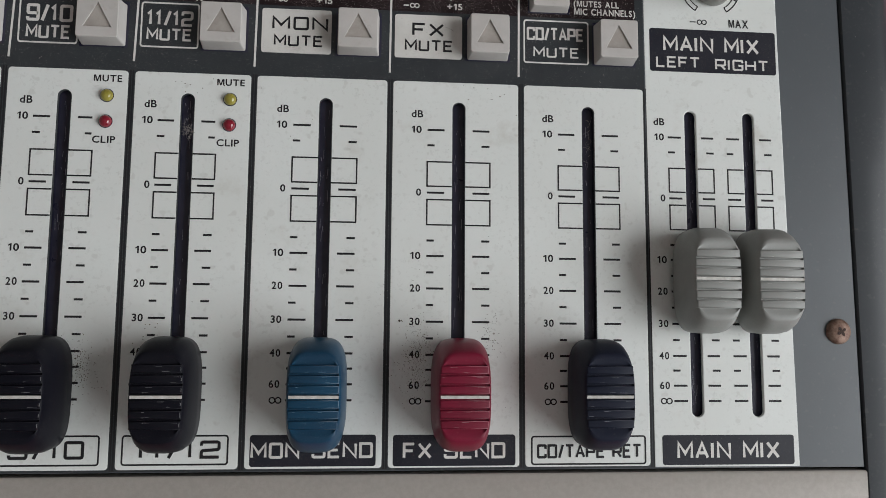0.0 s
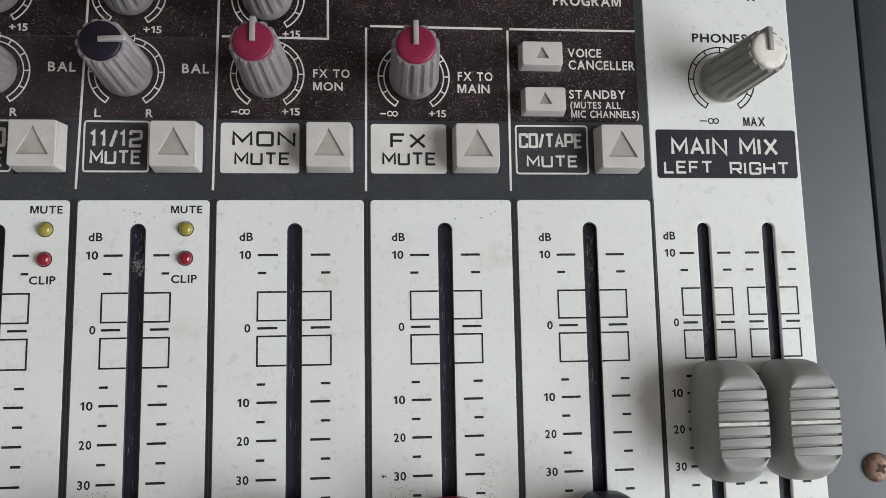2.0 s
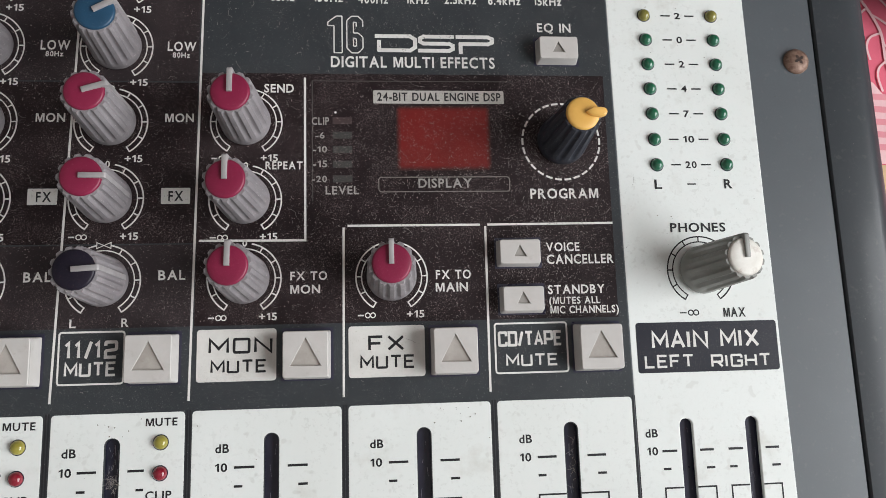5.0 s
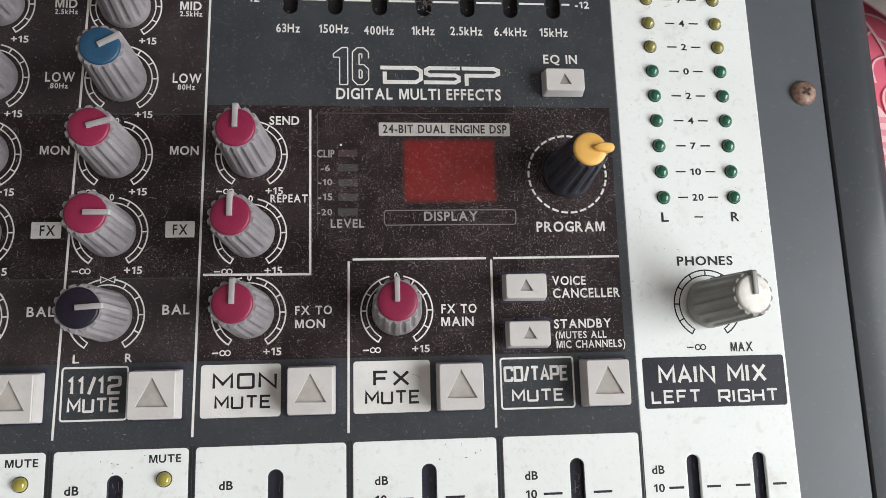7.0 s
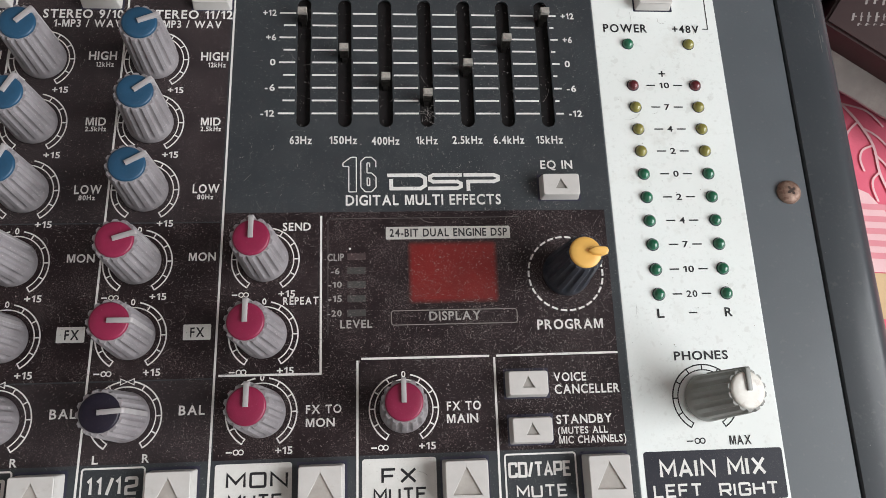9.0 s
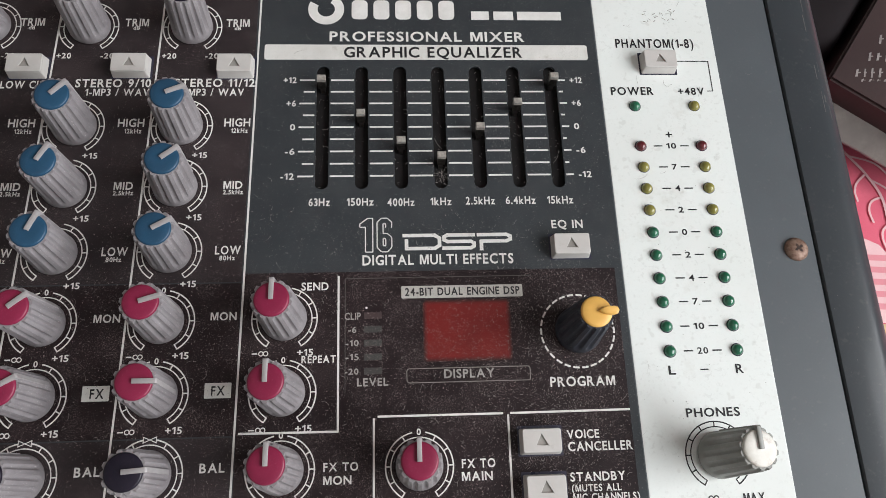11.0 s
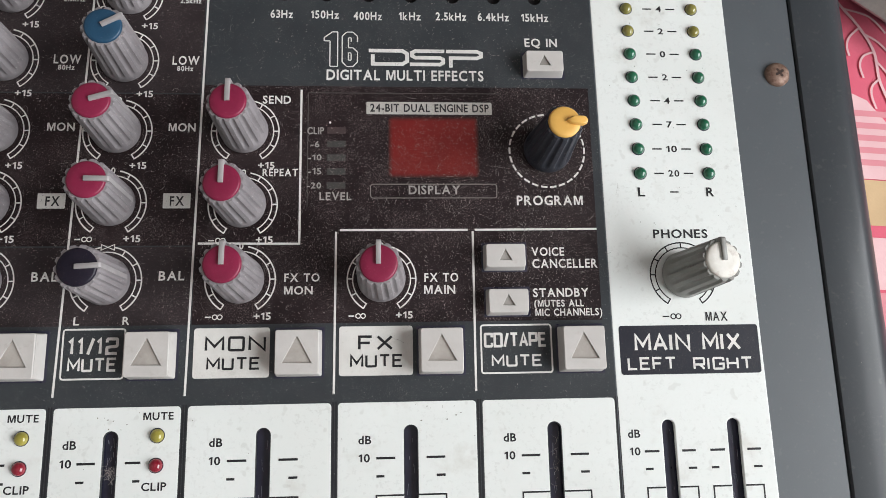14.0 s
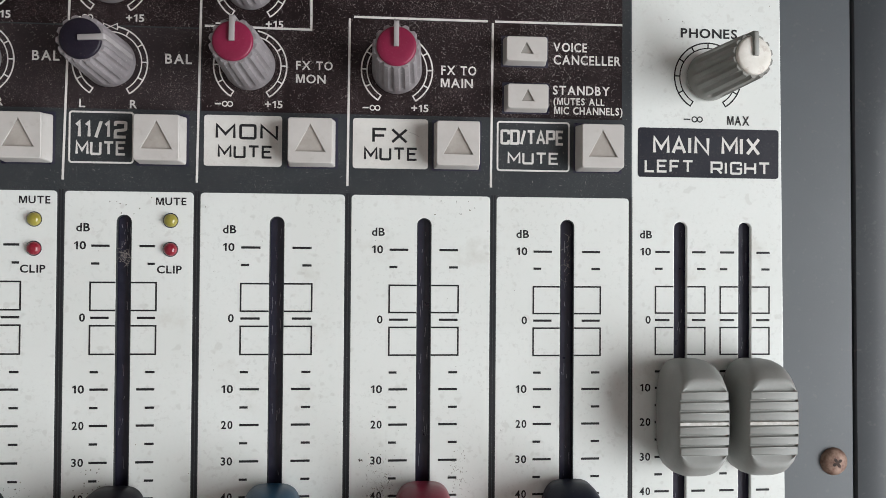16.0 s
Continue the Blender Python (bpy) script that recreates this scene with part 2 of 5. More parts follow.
def loft(bm, rings, close=True):
    """Skin through rings of equal length, with lids."""
    rows = [[bm.verts.new(p) for p in ring] for ring in rings]
    n = len(rows[0])
    for a, b in zip(rows, rows[1:]):
        for k in range(n):
            bm.faces.new((a[k], a[(k + 1) % n], b[(k + 1) % n], b[k]))
    if close:
        bm.faces.new(rows[0][::-1])
        bm.faces.new(rows[-1])
    return rows


def flat(bm, pts, z):
    bm.faces.new([bm.verts.new((x, y, z)) for x, y in pts])


def stroke(bm, a, b, wide, z):
    """A flat printed bar from a to b."""
    d = Vector((b[0] - a[0], b[1] - a[1]))
    if d.length < 1e-6:
        return
    s = Vector((-d.y, d.x)).normalized() * wide / 2
    flat(bm, [(a[0] - s.x, a[1] - s.y), (b[0] - s.x, b[1] - s.y), (b[0] + s.x, b[1] + s.y), (a[0] + s.x, a[1] + s.y)], z)


def arc_band(bm, cx, cy, r0, r1, a0, a1, z, steps=40):
    """A flat printed band round a centre, angles in degrees."""
    rows = []
    for k in range(steps + 1):
        a = radians(a0 + (a1 - a0) * k / steps)
        rows.append([bm.verts.new((cx + r * math.cos(a), cy + r * math.sin(a), z)) for r in (r0, r1)])
    for p, q in zip(rows, rows[1:]):
        bm.faces.new((p[0], p[1], q[1], q[0]))


def frame_line(bm, x0, y0, x1, y1, wide, z, r=0.0):
    """A printed outline of a rectangle."""
    if r > 0:
        a, b = outline(x0, y0, x1, y1, r), outline(x0 + wide, y0 + wide, x1 - wide, y1 - wide, max(0.05, r - wide))
    else:
        a, b = outline(x0, y0, x1, y1), outline(x0 + wide, y0 + wide, x1 - wide, y1 - wide)
    va, vb = [[bm.verts.new((x, y, z)) for x, y in ring] for ring in (a, b)]
    for k in range(len(a)):
        j = (k + 1) % len(a)
        bm.faces.new((va[k], va[j], vb[j], vb[k]))


# ---------------------------------------------------------------- the room that lights the mixer


def room():
    x0, x1, y0, y1, z0, z1 = -1500, 850, -1600, 1600, -720, 1750
    t = 120

    def slab(name, mat, a, b, label):
        bm = bmesh.new()
        box(bm, *a, *b)
        ob = new(name, finish(bm, name, False))
        ob.data.materials.append(mat)
        return tagged(ob, label, name.split("_")[0], kind="structure")
    slab("floor", FLOOR, (x0 - t, y0 - t, z0 - t), (x1 + t, y1 + t, z0), "plain dull tiled floor of the room")
    slab("ceiling", CEILING, (x0 - t, y0 - t, z1), (x1 + t, y1 + t, z1 + t), "plain white painted ceiling of the room")
    slab("wall_west", WALL, (x0 - t, y0 - t, z0), (x0, y1 + t, z1), "plain pale painted wall")
    slab("wall_north", WALL, (x0, y1, z0), (x1, y1 + t, z1), "plain pale painted wall")
    slab("wall_south", WALL, (x0, y0 - t, z0), (x1, y0, z1), "plain pale painted wall")
    ring = [(y0 - t, z0), (y1 + t, z0), (y1 + t, z1), (y0 - t, z1)]
    hole = [(-950, 370), (230, 370), (230, 1110), (-950, 1110)]
    me = plate(ring, [hole], 0, t)
    for v in me.vertices:
        v.co = (x1 * MM + v.co.z, v.co.x, v.co.y)
    me.materials.append(WALL)
    tagged(new("wall_east", me), "pale painted wall with a bright window opening", "wall", kind="structure")


room()

# ---------------------------------------------------------------- the mixer: body
mixer = tagged(new("audio_mixer"), "dusty grey and white audio mixing console on a pink patterned cloth", "audio mixer")
TOP = (0, 0, PZ / MM)
LEFT, BACK, FRONT = -214.0, 168.0, -80.0


def edge(y, x, slant=0.0085):
    """x of a lengthwise edge at y: the sides run in slightly towards the back."""
    return x - (y - FRONT) * slant


FADERS = {"9/10": -84.95, "11/12": -59.2, "mon": -29.5, "fx": 0.0, "cd": 29.5, "main_left": 53.5, "main_right": 67.4}
EQ_X = [-27.5 + 9.52 * k for k in range(7)]


def slot(x, y0, y1, w):
    return outline(x - w / 2, y0, x + w / 2, y1, w / 2 - 0.01, 6)


fader_slots = {k: (x, -68.6, 0.6, 2.6) for k, x in FADERS.items()}
eq_slots = [(x, 94.5, 127.9, 3.2) for x in EQ_X]


every_slot = [*fader_slots.values(), *eq_slots]
rim = [(LEFT, FRONT + 0.4), (edge(FRONT, 91.5), FRONT + 0.4), (edge(BACK, 91.5), BACK), (LEFT, BACK)]
front_panel = part("front_panel", plate(rim, [slot(x, a - 0.3, b + 0.3, w + 0.5) for x, a, b, w in every_slot], -1.2, 0.0), METAL_GREY, mixer,
                   "grey painted steel panel with printed zones", TOP)


def chassis():
    bm = bmesh.new()
    box(bm, LEFT, FRONT + 0.4, -66, edge(BACK, 91.0), BACK - 0.5, -1.35)
    return bm


part("chassis", chassis(), CAVITY, mixer, "dark folded steel chassis under the panel", TOP)


def cheek(sign):
    """A long side cheek with a rounded outer edge."""
    prof = [(0.0, -64.0), (0.0, 0.1), (0.35, 0.5), (5.0, 0.75), (8.4, 0.5)]
    prof += [(8.4 + 7.2 * math.sin(radians(a)), -6.7 + 7.2 * math.cos(radians(a))) for a in range(9, 91, 9)]
    prof += [(15.3, -40.0), (14.6, -68.0), (3.0, -68.0)]
    bm = bmesh.new()
    rings = []
    for y in (-112.0, -108.0, -60.0, 0.0, 60.0, 120.0, BACK + 3, BACK + 6):
        drop = 7.0 if y < -110 else (3.0 if y > BACK + 4 else 0.0)
        x = edge(y, 91.9) if sign > 0 else LEFT - 0.8
        rings.append([(x + sign * px, y, min(pz, 0.75 - drop)) for px, pz in prof])
    loft(bm, rings)
    return bm


for x, y0, y1, w in eq_slots:
    bm = bmesh.new()
    box(bm, x - w / 2 - 0.6, y0 - 0.6, -1.34, x + w / 2 + 0.6, y1 + 0.6, -1.25)
    part("slot_bed", bm, MATTE_BLACK, mixer, "", TOP)

part("side_cheek", cheek(1), CHEEK, mixer, "glossy dark grey rounded plastic end cheek", TOP)
SHEEN_DUST = surface("cheek_sheen_dust", (0.11, 0.108, 0.105), (0.075, 0.075, 0.075), 700, 2400, 0.6)
mark_rng = random.Random(8)
bm = bmesh.new()
# pale streaks paint the reflection along the cheek's rounded rim
for _ in range(16):
    a = radians(mark_rng.choice((9, 18, 27, 36)) + mark_rng.uniform(-3, 3))
    y = mark_rng.uniform(112, 150)
    ln = mark_rng.uniform(1.5, 9)
    x = 91.9 + 8.4 + 7.2 * math.sin(a)
    stroke(bm, (edge(y, x), y), (edge(y + ln, x), y + ln), mark_rng.uniform(0.08, 0.3), -6.7 + 7.2 * math.cos(a) + 0.05)
# specks of dust on the panel edge and cheek
for _ in range(40):
    x, y, r = mark_rng.uniform(80, 99), mark_rng.uniform(-60, 150), mark_rng.uniform(0.05, 0.14)
    z = 0.06 if x < 90 else 0.85
    flat(bm, [(edge(y, x) + r * math.cos(k * 1.05), y + r * math.sin(k * 1.05)) for k in range(6)], z)
tagged(part("sheen_and_dust", bm, SHEEN_DUST, mixer, "painted pale sheen streaks and specks of dust", TOP), kind="stuff")
part("side_cheek", cheek(-1), CHEEK, mixer, "glossy dark grey rounded plastic end cheek", TOP)


def front_rail():
    bm = bmesh.new()
    prof = [(FRONT - 0.35, -60), (FRONT - 0.35, 0.0), (FRONT - 0.8, 0.35), (-96, 0.35)]
    prof += [(-96 - 12 * math.sin(radians(a)), -11.65 + 12 * math.cos(radians(a))) for a in range(15, 91, 15)]
    prof += [(-108, -60)]
    loft(bm, [[(x, y, z) for y, z in prof] for x in (LEFT, edge(FRONT, 92.0))])
    return bm


part("front_rail", front_rail(), RAIL, mixer, "speckled silver painted front rail", TOP)

for x in (-190, 70):
    for y in (-85, 140):
        bm = bmesh.new()
        n = 20
        loft(bm, [[(q * math.cos(math.tau * k / n), q * math.sin(math.tau * k / n), z) for k in range(n)] for q, z in ((7.0, -70.2), (8.0, -69.6), (8.0, -65.5))])
        part("rubber_foot", bm, MATTE_BLACK, mixer, "black rubber foot", (x, y, TOP[2]))

# ---------------------------------------------------------------- printed zones
Z1, Z2, Z3, Z4 = 0.03, 0.06, 0.09, 0.12      # heights of the printed layers
WHITE_L = 43.4


STRIPS = {}


def zone(name, pts, mat, slots, top, label="", deep=-0.9, bevel=0.0):
    own = name.endswith("strip")
    return part(name, plate(pts, [slot(*s) for s in slots], deep, top, bevel), mat, mixer if own else front_panel, label, TOP if own else (0, 0, 0))


zone("slate_zone", [(LEFT + 1, FRONT + 0.5), (WHITE_L - 0.1, FRONT + 0.5), (WHITE_L - 1.3, BACK - 3), (LEFT + 1, BACK - 3)], SLATE,
     [s for s in every_slot if s[0] < WHITE_L], Z1, "slate grey printed field", -0.7)
white_right = [(WHITE_L, FRONT + 0.6), (edge(FRONT, 76.6, 0.0125), FRONT + 0.6), (edge(BACK, 76.6, 0.0125), BACK - 3), (WHITE_L - 1.1, BACK - 3)]
STRIPS["main"] = zone("main_strip", white_right, PANEL_WHITE, [fader_slots["main_left"], fader_slots["main_right"]], Z2, "off-white printed main mix strip", bevel=0.24)
for x0, x1, key in ((-97.0, -71.8, "9/10"), (-70.7, -45.7, "11/12"), (-44.7, -15.9, "mon"), (-14.9, 13.6, "fx"), (14.6, 42.6, "cd")):
    STRIPS[key] = zone("fader_strip", outline(x0, FRONT + 0.8, x1, 5.5, 0.9), PANEL_WHITE, [fader_slots[key]], Z2, "grimy off-white printed fader strip", bevel=0.24)
zone("fader_strip", outline(-123.0, FRONT + 0.8, -98.1, 5.5, 0.9), PANEL_WHITE, [], Z2, "grimy off-white printed fader strip", bevel=0.24)
zone("black_zone", outline(-44.6, 21.6, 40.9, 74.0), BLACK_ZONE, [], Z2, "dusty black printed effects field", -0.6)
zone("black_zone", outline(-130.0, 38.2, -45.0, 71.8), BLACK_ZONE, [], Z2, "dusty black printed send field", -0.6)
zone("dark_zone", outline(-130.0, 21.6, -45.0, 37.9), DARK_ZONE, [], Z2, "dusty dark printed balance field", -0.6)
zone("dark_zone", [(-130.0, 72.1), (-45.0, 72.1), (-44.2, 155.0), (-130.0, 155.0)], DARK_ZONE, [], Z2, "dusty dark printed equaliser field", -0.6)

# dark joints between the fader strips
for x in (-97.55, -71.25, -45.2, -15.4, 14.1, 43.0):
    bm = bmesh.new()
    for dx in (-0.27, 0.27):
        stroke(bm, (x + dx, FRONT + 0.7), (x + dx, 5.6), 0.34, Z1 + 0.006)
    part("strip_joint", bm, INK_BLACK, front_panel)

# white dividing lines
for a, b in (((-71.0, 7.5), (-67.6, 150)), ((-45.3, 7.3), (-43.5, 150)), ((-97.0, 7.5), (-92.6, 150)), ((-15.6, 7.1), (-15.4, 41.0)), ((13.55, 7.2), (13.75, 41.0)),
             ((-14.6, 41.35), (12.7, 41.3)), ((14.2, 41.3), (40.9, 41.4)), ((-23.2, 73.1), (-23.1, 38.3)), ((-44.1, 38.6), (-23.0, 38.45))):
    bm = bmesh.new()
    stroke(bm, a, b, 0.46, Z3)
    part("divider_line", bm, INK_WHITE, front_panel)

# ---------------------------------------------------------------- lettering
SQUARE = {
    "A": "0,0 .5,1 1,0;.2,.33 .8,.33", "C": "1,.72 1,1r 0,1r 0,0r 1,0r 1,.28", "D": "0,0 0,1 1,1r 1,0r 0,0", "E": "1,0 0,0 0,1 1,1;0,.52 .85,.52", "F": "0,0 0,1 1,1;0,.5 .85,.5",
    "G": "1,.74 1,1r 0,1r 0,0r 1,0r 1,.46 .55,.46", "H": "0,0 0,1;1,0 1,1;0,.5 1,.5", "I": "0,0 0,1", "L": "0,1 0,0 1,0", "M": "0,0 0,1 .5,.3 1,1 1,0", "N": "0,0 0,1 1,0 1,1",
    "O": "0,.5 0,1r 1,1r 1,0r 0,0r 0,.5", "P": "0,0 0,1 1,1r 1,.42r 0,.42", "R": "0,0 0,1 1,1r 1,.42r 0,.42;.55,.42 1,0", "S": "1,.76 1,1r 0,1r 0,.52r 1,.52r 1,0r 0,0r 0,.24",
    "T": "0,1 1,1;.5,1 .5,0", "U": "0,1 0,0r 1,0r 1,1", "X": "0,0 1,1;0,1 1,0", "0": "0,.5 0,1r 1,1r 1,0r 0,0r 0,.5", "1": "0,.78 .55,1 .55,0", "2": "0,.76 0,1r 1,1r 1,.5r 0,.42r 0,0 1,0",
    "9": "0,.2 0,0r 1,0r 1,1r 0,1r 0,.45r 1,.45", "/": "0,-.05 1,1.05",
}
WIDTHS = {"I": 0.1, "1": 0.5, "/": 0.5, " ": 0.45, "M": 1.18, "W": 1.4, "(": 0.35, ")": 0.35, ".": 0.1, "-": 0.5, "+": 0.8, "z": 0.75, "k": 0.75, "d": 0.85, "N": 1.05, "E": 0.9, "F": 0.88, "L": 0.85}


def ribbon(bm, pts, wide, z):
    """A flat line of even width through points, with mitred corners."""
    pts = [p for k, p in enumerate(pts) if k == 0 or (p - pts[k - 1]).length > 1e-5]
    closed = (pts[0] - pts[-1]).length < 1e-4
    if closed:
        pts = pts[:-1]
    n = len(pts)
    rows = []
    for k, p in enumerate(pts):
        d0 = p - pts[k - 1] if (k or closed) else pts[1] - p
        d1 = pts[(k + 1) % n] - p if (k < n - 1 or closed) else d0
        d0, d1 = d0.normalized(), d1.normalized()
        side = Vector((-d0.y - d1.y, d0.x + d1.x))
        side = side.normalized() if side.length > 1e-4 else Vector((-d0.y, d0.x))
        reach = min(1.7, 1 / max(0.3, side.dot(Vector((-d0.y, d0.x))))) * wide / 2
        rows.append([bm.verts.new((p.x + side.x * s * reach, p.y + side.y * s * reach, z)) for s in (-1, 1)])
    pairs = list(zip(rows, rows[1:])) + ([(rows[-1], rows[0])] if closed else [])
    for p, q in pairs:
        bm.faces.new((p[0], q[0], q[1], p[1]))


def letter_path(run, x, y, w, h, r):
    """Points of one stroke of a letter; corners marked r are rounded."""
    raw = []
    for word in run.split():
        soft_corner = word.endswith("r")
        u, v = (float(c) for c in word.rstrip("r").split(","))
        raw.append((Vector((x + u * w, y + v * h)), soft_corner))
    pts = []
    for k, (p, soft_corner) in enumerate(raw):
        if not soft_corner or k in (0, len(raw) - 1):
            pts.append(p)
            continue
        a, b = raw[k - 1][0] - p, raw[k + 1][0] - p
        q = min(r, a.length * (0.5 if raw[k - 1][1] else 0.98), b.length * (0.5 if raw[k + 1][1] else 0.98))
        a, b = p + a.normalized() * q, p + b.normalized() * q
        for i in range(5):
            t = i / 4
            pts.append(a * (1 - t) ** 2 + p * 2 * t * (1 - t) + b * t * t)
    return pts


def lettering(text, cx, cy, wide, high, mat, shapes, weight, corner, z):
    line = high * weight
    gap = 0.27 + 0.9 * line / max(0.5, high)
    total = sum(WIDTHS.get(c, 1.0) for c in text) + gap * (len(text) - 1)
    unit = (wide - line) / max(0.3, total)
    x = cx - (wide - line) / 2
    y0, h = cy - high / 2 + line / 2, high - line
    bm = bmesh.new()
    for c in text:
        w = WIDTHS.get(c, 1.0) * unit
        if c in shapes:
            for n, run in enumerate(shapes[c].split(";")):
                ribbon(bm, letter_path(run, x, y0, w, h, corner * min(max(w, 0.2), h)), line, z + 0.003 * n)
        x += w + gap * unit
    return part("legend", bm, mat, front_panel)


def square_legend(text, cx, cy, wide, high, mat, z=Z4):
    """Squared technical lettering."""
    return lettering(text, cx, cy, wide, high, mat, SQUARE, 0.172, 0.13, z)


GLYPHS = {"1": (([(0.15, 0), (0.29, 0), (0.29, 0.69), (0.18, 0.69), (0.0, 0.55), (0.0, 0.44), (0.15, 0.52)], [(0, 1, 2, 3, 6), (3, 4, 5, 6)]), 0.29),
          "M": (([(0, 0), (0.135, 0), (0.135, 0.50), (0.30, 0), (0.42, 0), (0.585, 0.50), (0.585, 0), (0.72, 0), (0.72, 0.69), (0.52, 0.69), (0.36, 0.20), (0.20, 0.69), (0, 0.69)], [tuple(range(13))]), 0.72)}
GLYPH_GAP = 0.12


def glyph(c):
    """Points and faces of one bold letter of the built-in font, with its width."""
    if c not in GLYPHS:
        cu = bpy.data.curves.new("glyph", "FONT")
        cu.body, cu.resolution_u, cu.offset, cu.fill_mode = c, 3, 0.022, "FRONT"
        me = from_curve(cu)
        left = min(v.co.x for v in me.vertices)
        pts = [(v.co.x - left, v.co.y) for v in me.vertices]
        GLYPHS[c] = ((pts, [tuple(p.vertices) for p in me.polygons]), max(p[0] for p in pts))
        bpy.data.meshes.remove(me)
    return GLYPHS[c]


def legend(text, cx, cy, wide, high, mat, z=Z4, parent=None):
    """Plain bold sans lettering."""
    marks = [(None, 0.26) if c == " " else glyph(c) for c in text]
    total = sum(w for _, w in marks) + GLYPH_GAP * (len(text) - 1)
    kx, ky = wide / total, high / 0.70
    bm = bmesh.new()
    x, y0 = 0.0, cy - high / 2
    for drawing, w in marks:
        if drawing:
            verts = [bm.verts.new((cx - wide / 2 + (x + u) * kx, y0 + (v + 0.01) * ky, z)) for u, v in drawing[0]]
            for loop in drawing[1]:
                bm.faces.new([verts[i] for i in loop])
        x += w + GLYPH_GAP
    return part("legend", bm, mat, parent or front_panel)


def infinity(bm, cx, cy, r, z):
    for s in (-1, 1):
        arc_band(bm, cx + s * r * 0.95, cy, r * 0.68, r * 1.1, 0, 360, z + 0.004 * s, 16)


def label_plate(x0, y0, x1, y1, mat, name="label_plate", r=0.6):
    bm = bmesh.new()
    flat(bm, outline(x0, y0, x1, y1, r), Z3)
    return part(name, bm, mat, front_panel)


def label_frame(x0, y0, x1, y1, mat, wide=0.36):
    bm = bmesh.new()
    frame_line(bm, x0, y0, x1, y1, wide, Z3, 0.7)
    return part("label_frame", bm, mat, front_panel)


# plates behind the lettering
label_plate(-44.0, 10.7, -28.7, 20.85, LABEL_WHITE)
label_plate(-14.6, 10.7, 0.6, 20.85, LABEL_WHITE)
label_plate(44.3, 9.9, 74.7, 20.2, LABEL_BLACK)
label_frame(14.7, 10.6, 29.9, 20.9, INK_WHITE)
label_frame(-70.0, 10.8, -57.5, 21.1, INK_WHITE)
label_frame(-95.5, 10.8, -83.0, 21.1, INK_WHITE)
label_plate(-43.5, -78.6, -17.3, -72.1, LABEL_BLACK)
label_plate(-13.7, -78.7, 12.6, -72.2, LABEL_BLACK)
label_plate(45.2, -78.9, 75.3, -72.5, LABEL_BLACK)
label_frame(16.0, -78.7, 41.5, -72.5, INK_BLACK)
label_frame(-69.4, -78.2, -47.8, -72.0, INK_BLACK)
label_frame(-95.2, -78.2, -73.7, -72.0, INK_BLACK)
label_plate(-9.0, 67.5, 18.8, 70.4, surface("dusty_label", (0.50, 0.475, 0.44), (0.40, 0.38, 0.35), 160, 2200, 0.5, dust=0.4, dust_colour=(0.15, 0.13, 0.11)), r=0.25)
label_plate(-42.2, 129.7, 40.0, 134.1, LABEL_WHITE)
for dx in (0.0, -25.6):
    label_plate(-51.7 + dx, 46.2, -46.0 + dx, 49.5, LABEL_WHITE, r=0.2)
label_frame(-8.2, 48.3, 19.4, 51.6, surface("dull_grey_ink", (0.22, 0.20, 0.18), (0.15, 0.14, 0.13), 200, 2500, 0.5), 0.2)

square_legend("MON", -35.6, 17.6, 12.3, 3.1, INK_BLACK)
square_legend("MUTE", -35.9, 13.6, 10.8, 2.6, INK_BLACK)
square_legend("FX", -7.1, 17.4, 7.2, 3.1, INK_BLACK)
square_legend("MUTE", -6.9, 13.7, 10.9, 2.7, INK_BLACK)
square_legend("CD/TAPE", 22.1, 17.6, 13.3, 3.1, INK_WHITE)
square_legend("MUTE", 22.3, 13.3, 10.7, 2.5, INK_WHITE)
square_legend("11/12", -63.8, 17.5, 10.0, 3.5, INK_WHITE)
square_legend("MUTE", -63.8, 13.8, 9.7, 2.8, INK_WHITE)
square_legend("MAIN MIX", 59.1, 16.6, 23.2, 3.8, INK_WHITE)
square_legend("LEFT", 51.0, 12.2, 10.5, 2.7, INK_WHITE)
square_legend("RIGHT", 66.4, 12.0, 13.0, 2.7, INK_WHITE)
square_legend("9/10", -89.1, 17.6, 9.7, 3.9, INK_WHITE)
square_legend("MUTE", -89.2, 13.4, 9.3, 3.1, INK_WHITE)
square_legend("11/12", -58.1, -75.0, 17.4, 3.7, INK_BLACK)
square_legend("MON SEND", -30.6, -75.3, 25.4, 3.3, INK_WHITE)
square_legend("FX SEND", -0.6, -75.5, 22.0, 3.4, INK_WHITE)
square_legend("CD/TAPE RET", 28.9, -75.8, 23.2, 3.0, INK_BLACK)
square_legend("MAIN MIX", 60.2, -75.8, 23.5, 3.8, INK_WHITE)
legend("PHONES", 59.5, 40.2, 12.2, 1.9, INK_BLACK)
legend("MAX", 65.9, 22.0, 4.8, 1.9, INK_BLACK)
legend("VOICE", 29.9, 36.4, 7.1, 1.8, INK_WHITE)
legend("CANCELLER", 33.5, 33.8, 14.2, 1.9, INK_WHITE)
legend("STANDBY", 32.3, 27.5, 12.0, 1.8, INK_WHITE)
legend("(MUTES ALL", 31.8, 25.2, 10.7, 1.4, INK_WHITE)
legend("MIC CHANNELS)", 33.8, 23.3, 14.4, 1.5, INK_WHITE)
legend("FX TO", -22.4, 31.2, 7.3, 1.7, INK_WHITE)
legend("MON", -23.1, 28.5, 5.9, 1.7, INK_WHITE)
legend("FX TO", 6.8, 31.0, 7.2, 1.8, INK_WHITE)
legend("MAIN", 6.4, 28.4, 6.6, 1.8, INK_WHITE)
legend("PROGRAM", 30.9, 47.8, 14.6, 2.1, INK_WHITE)
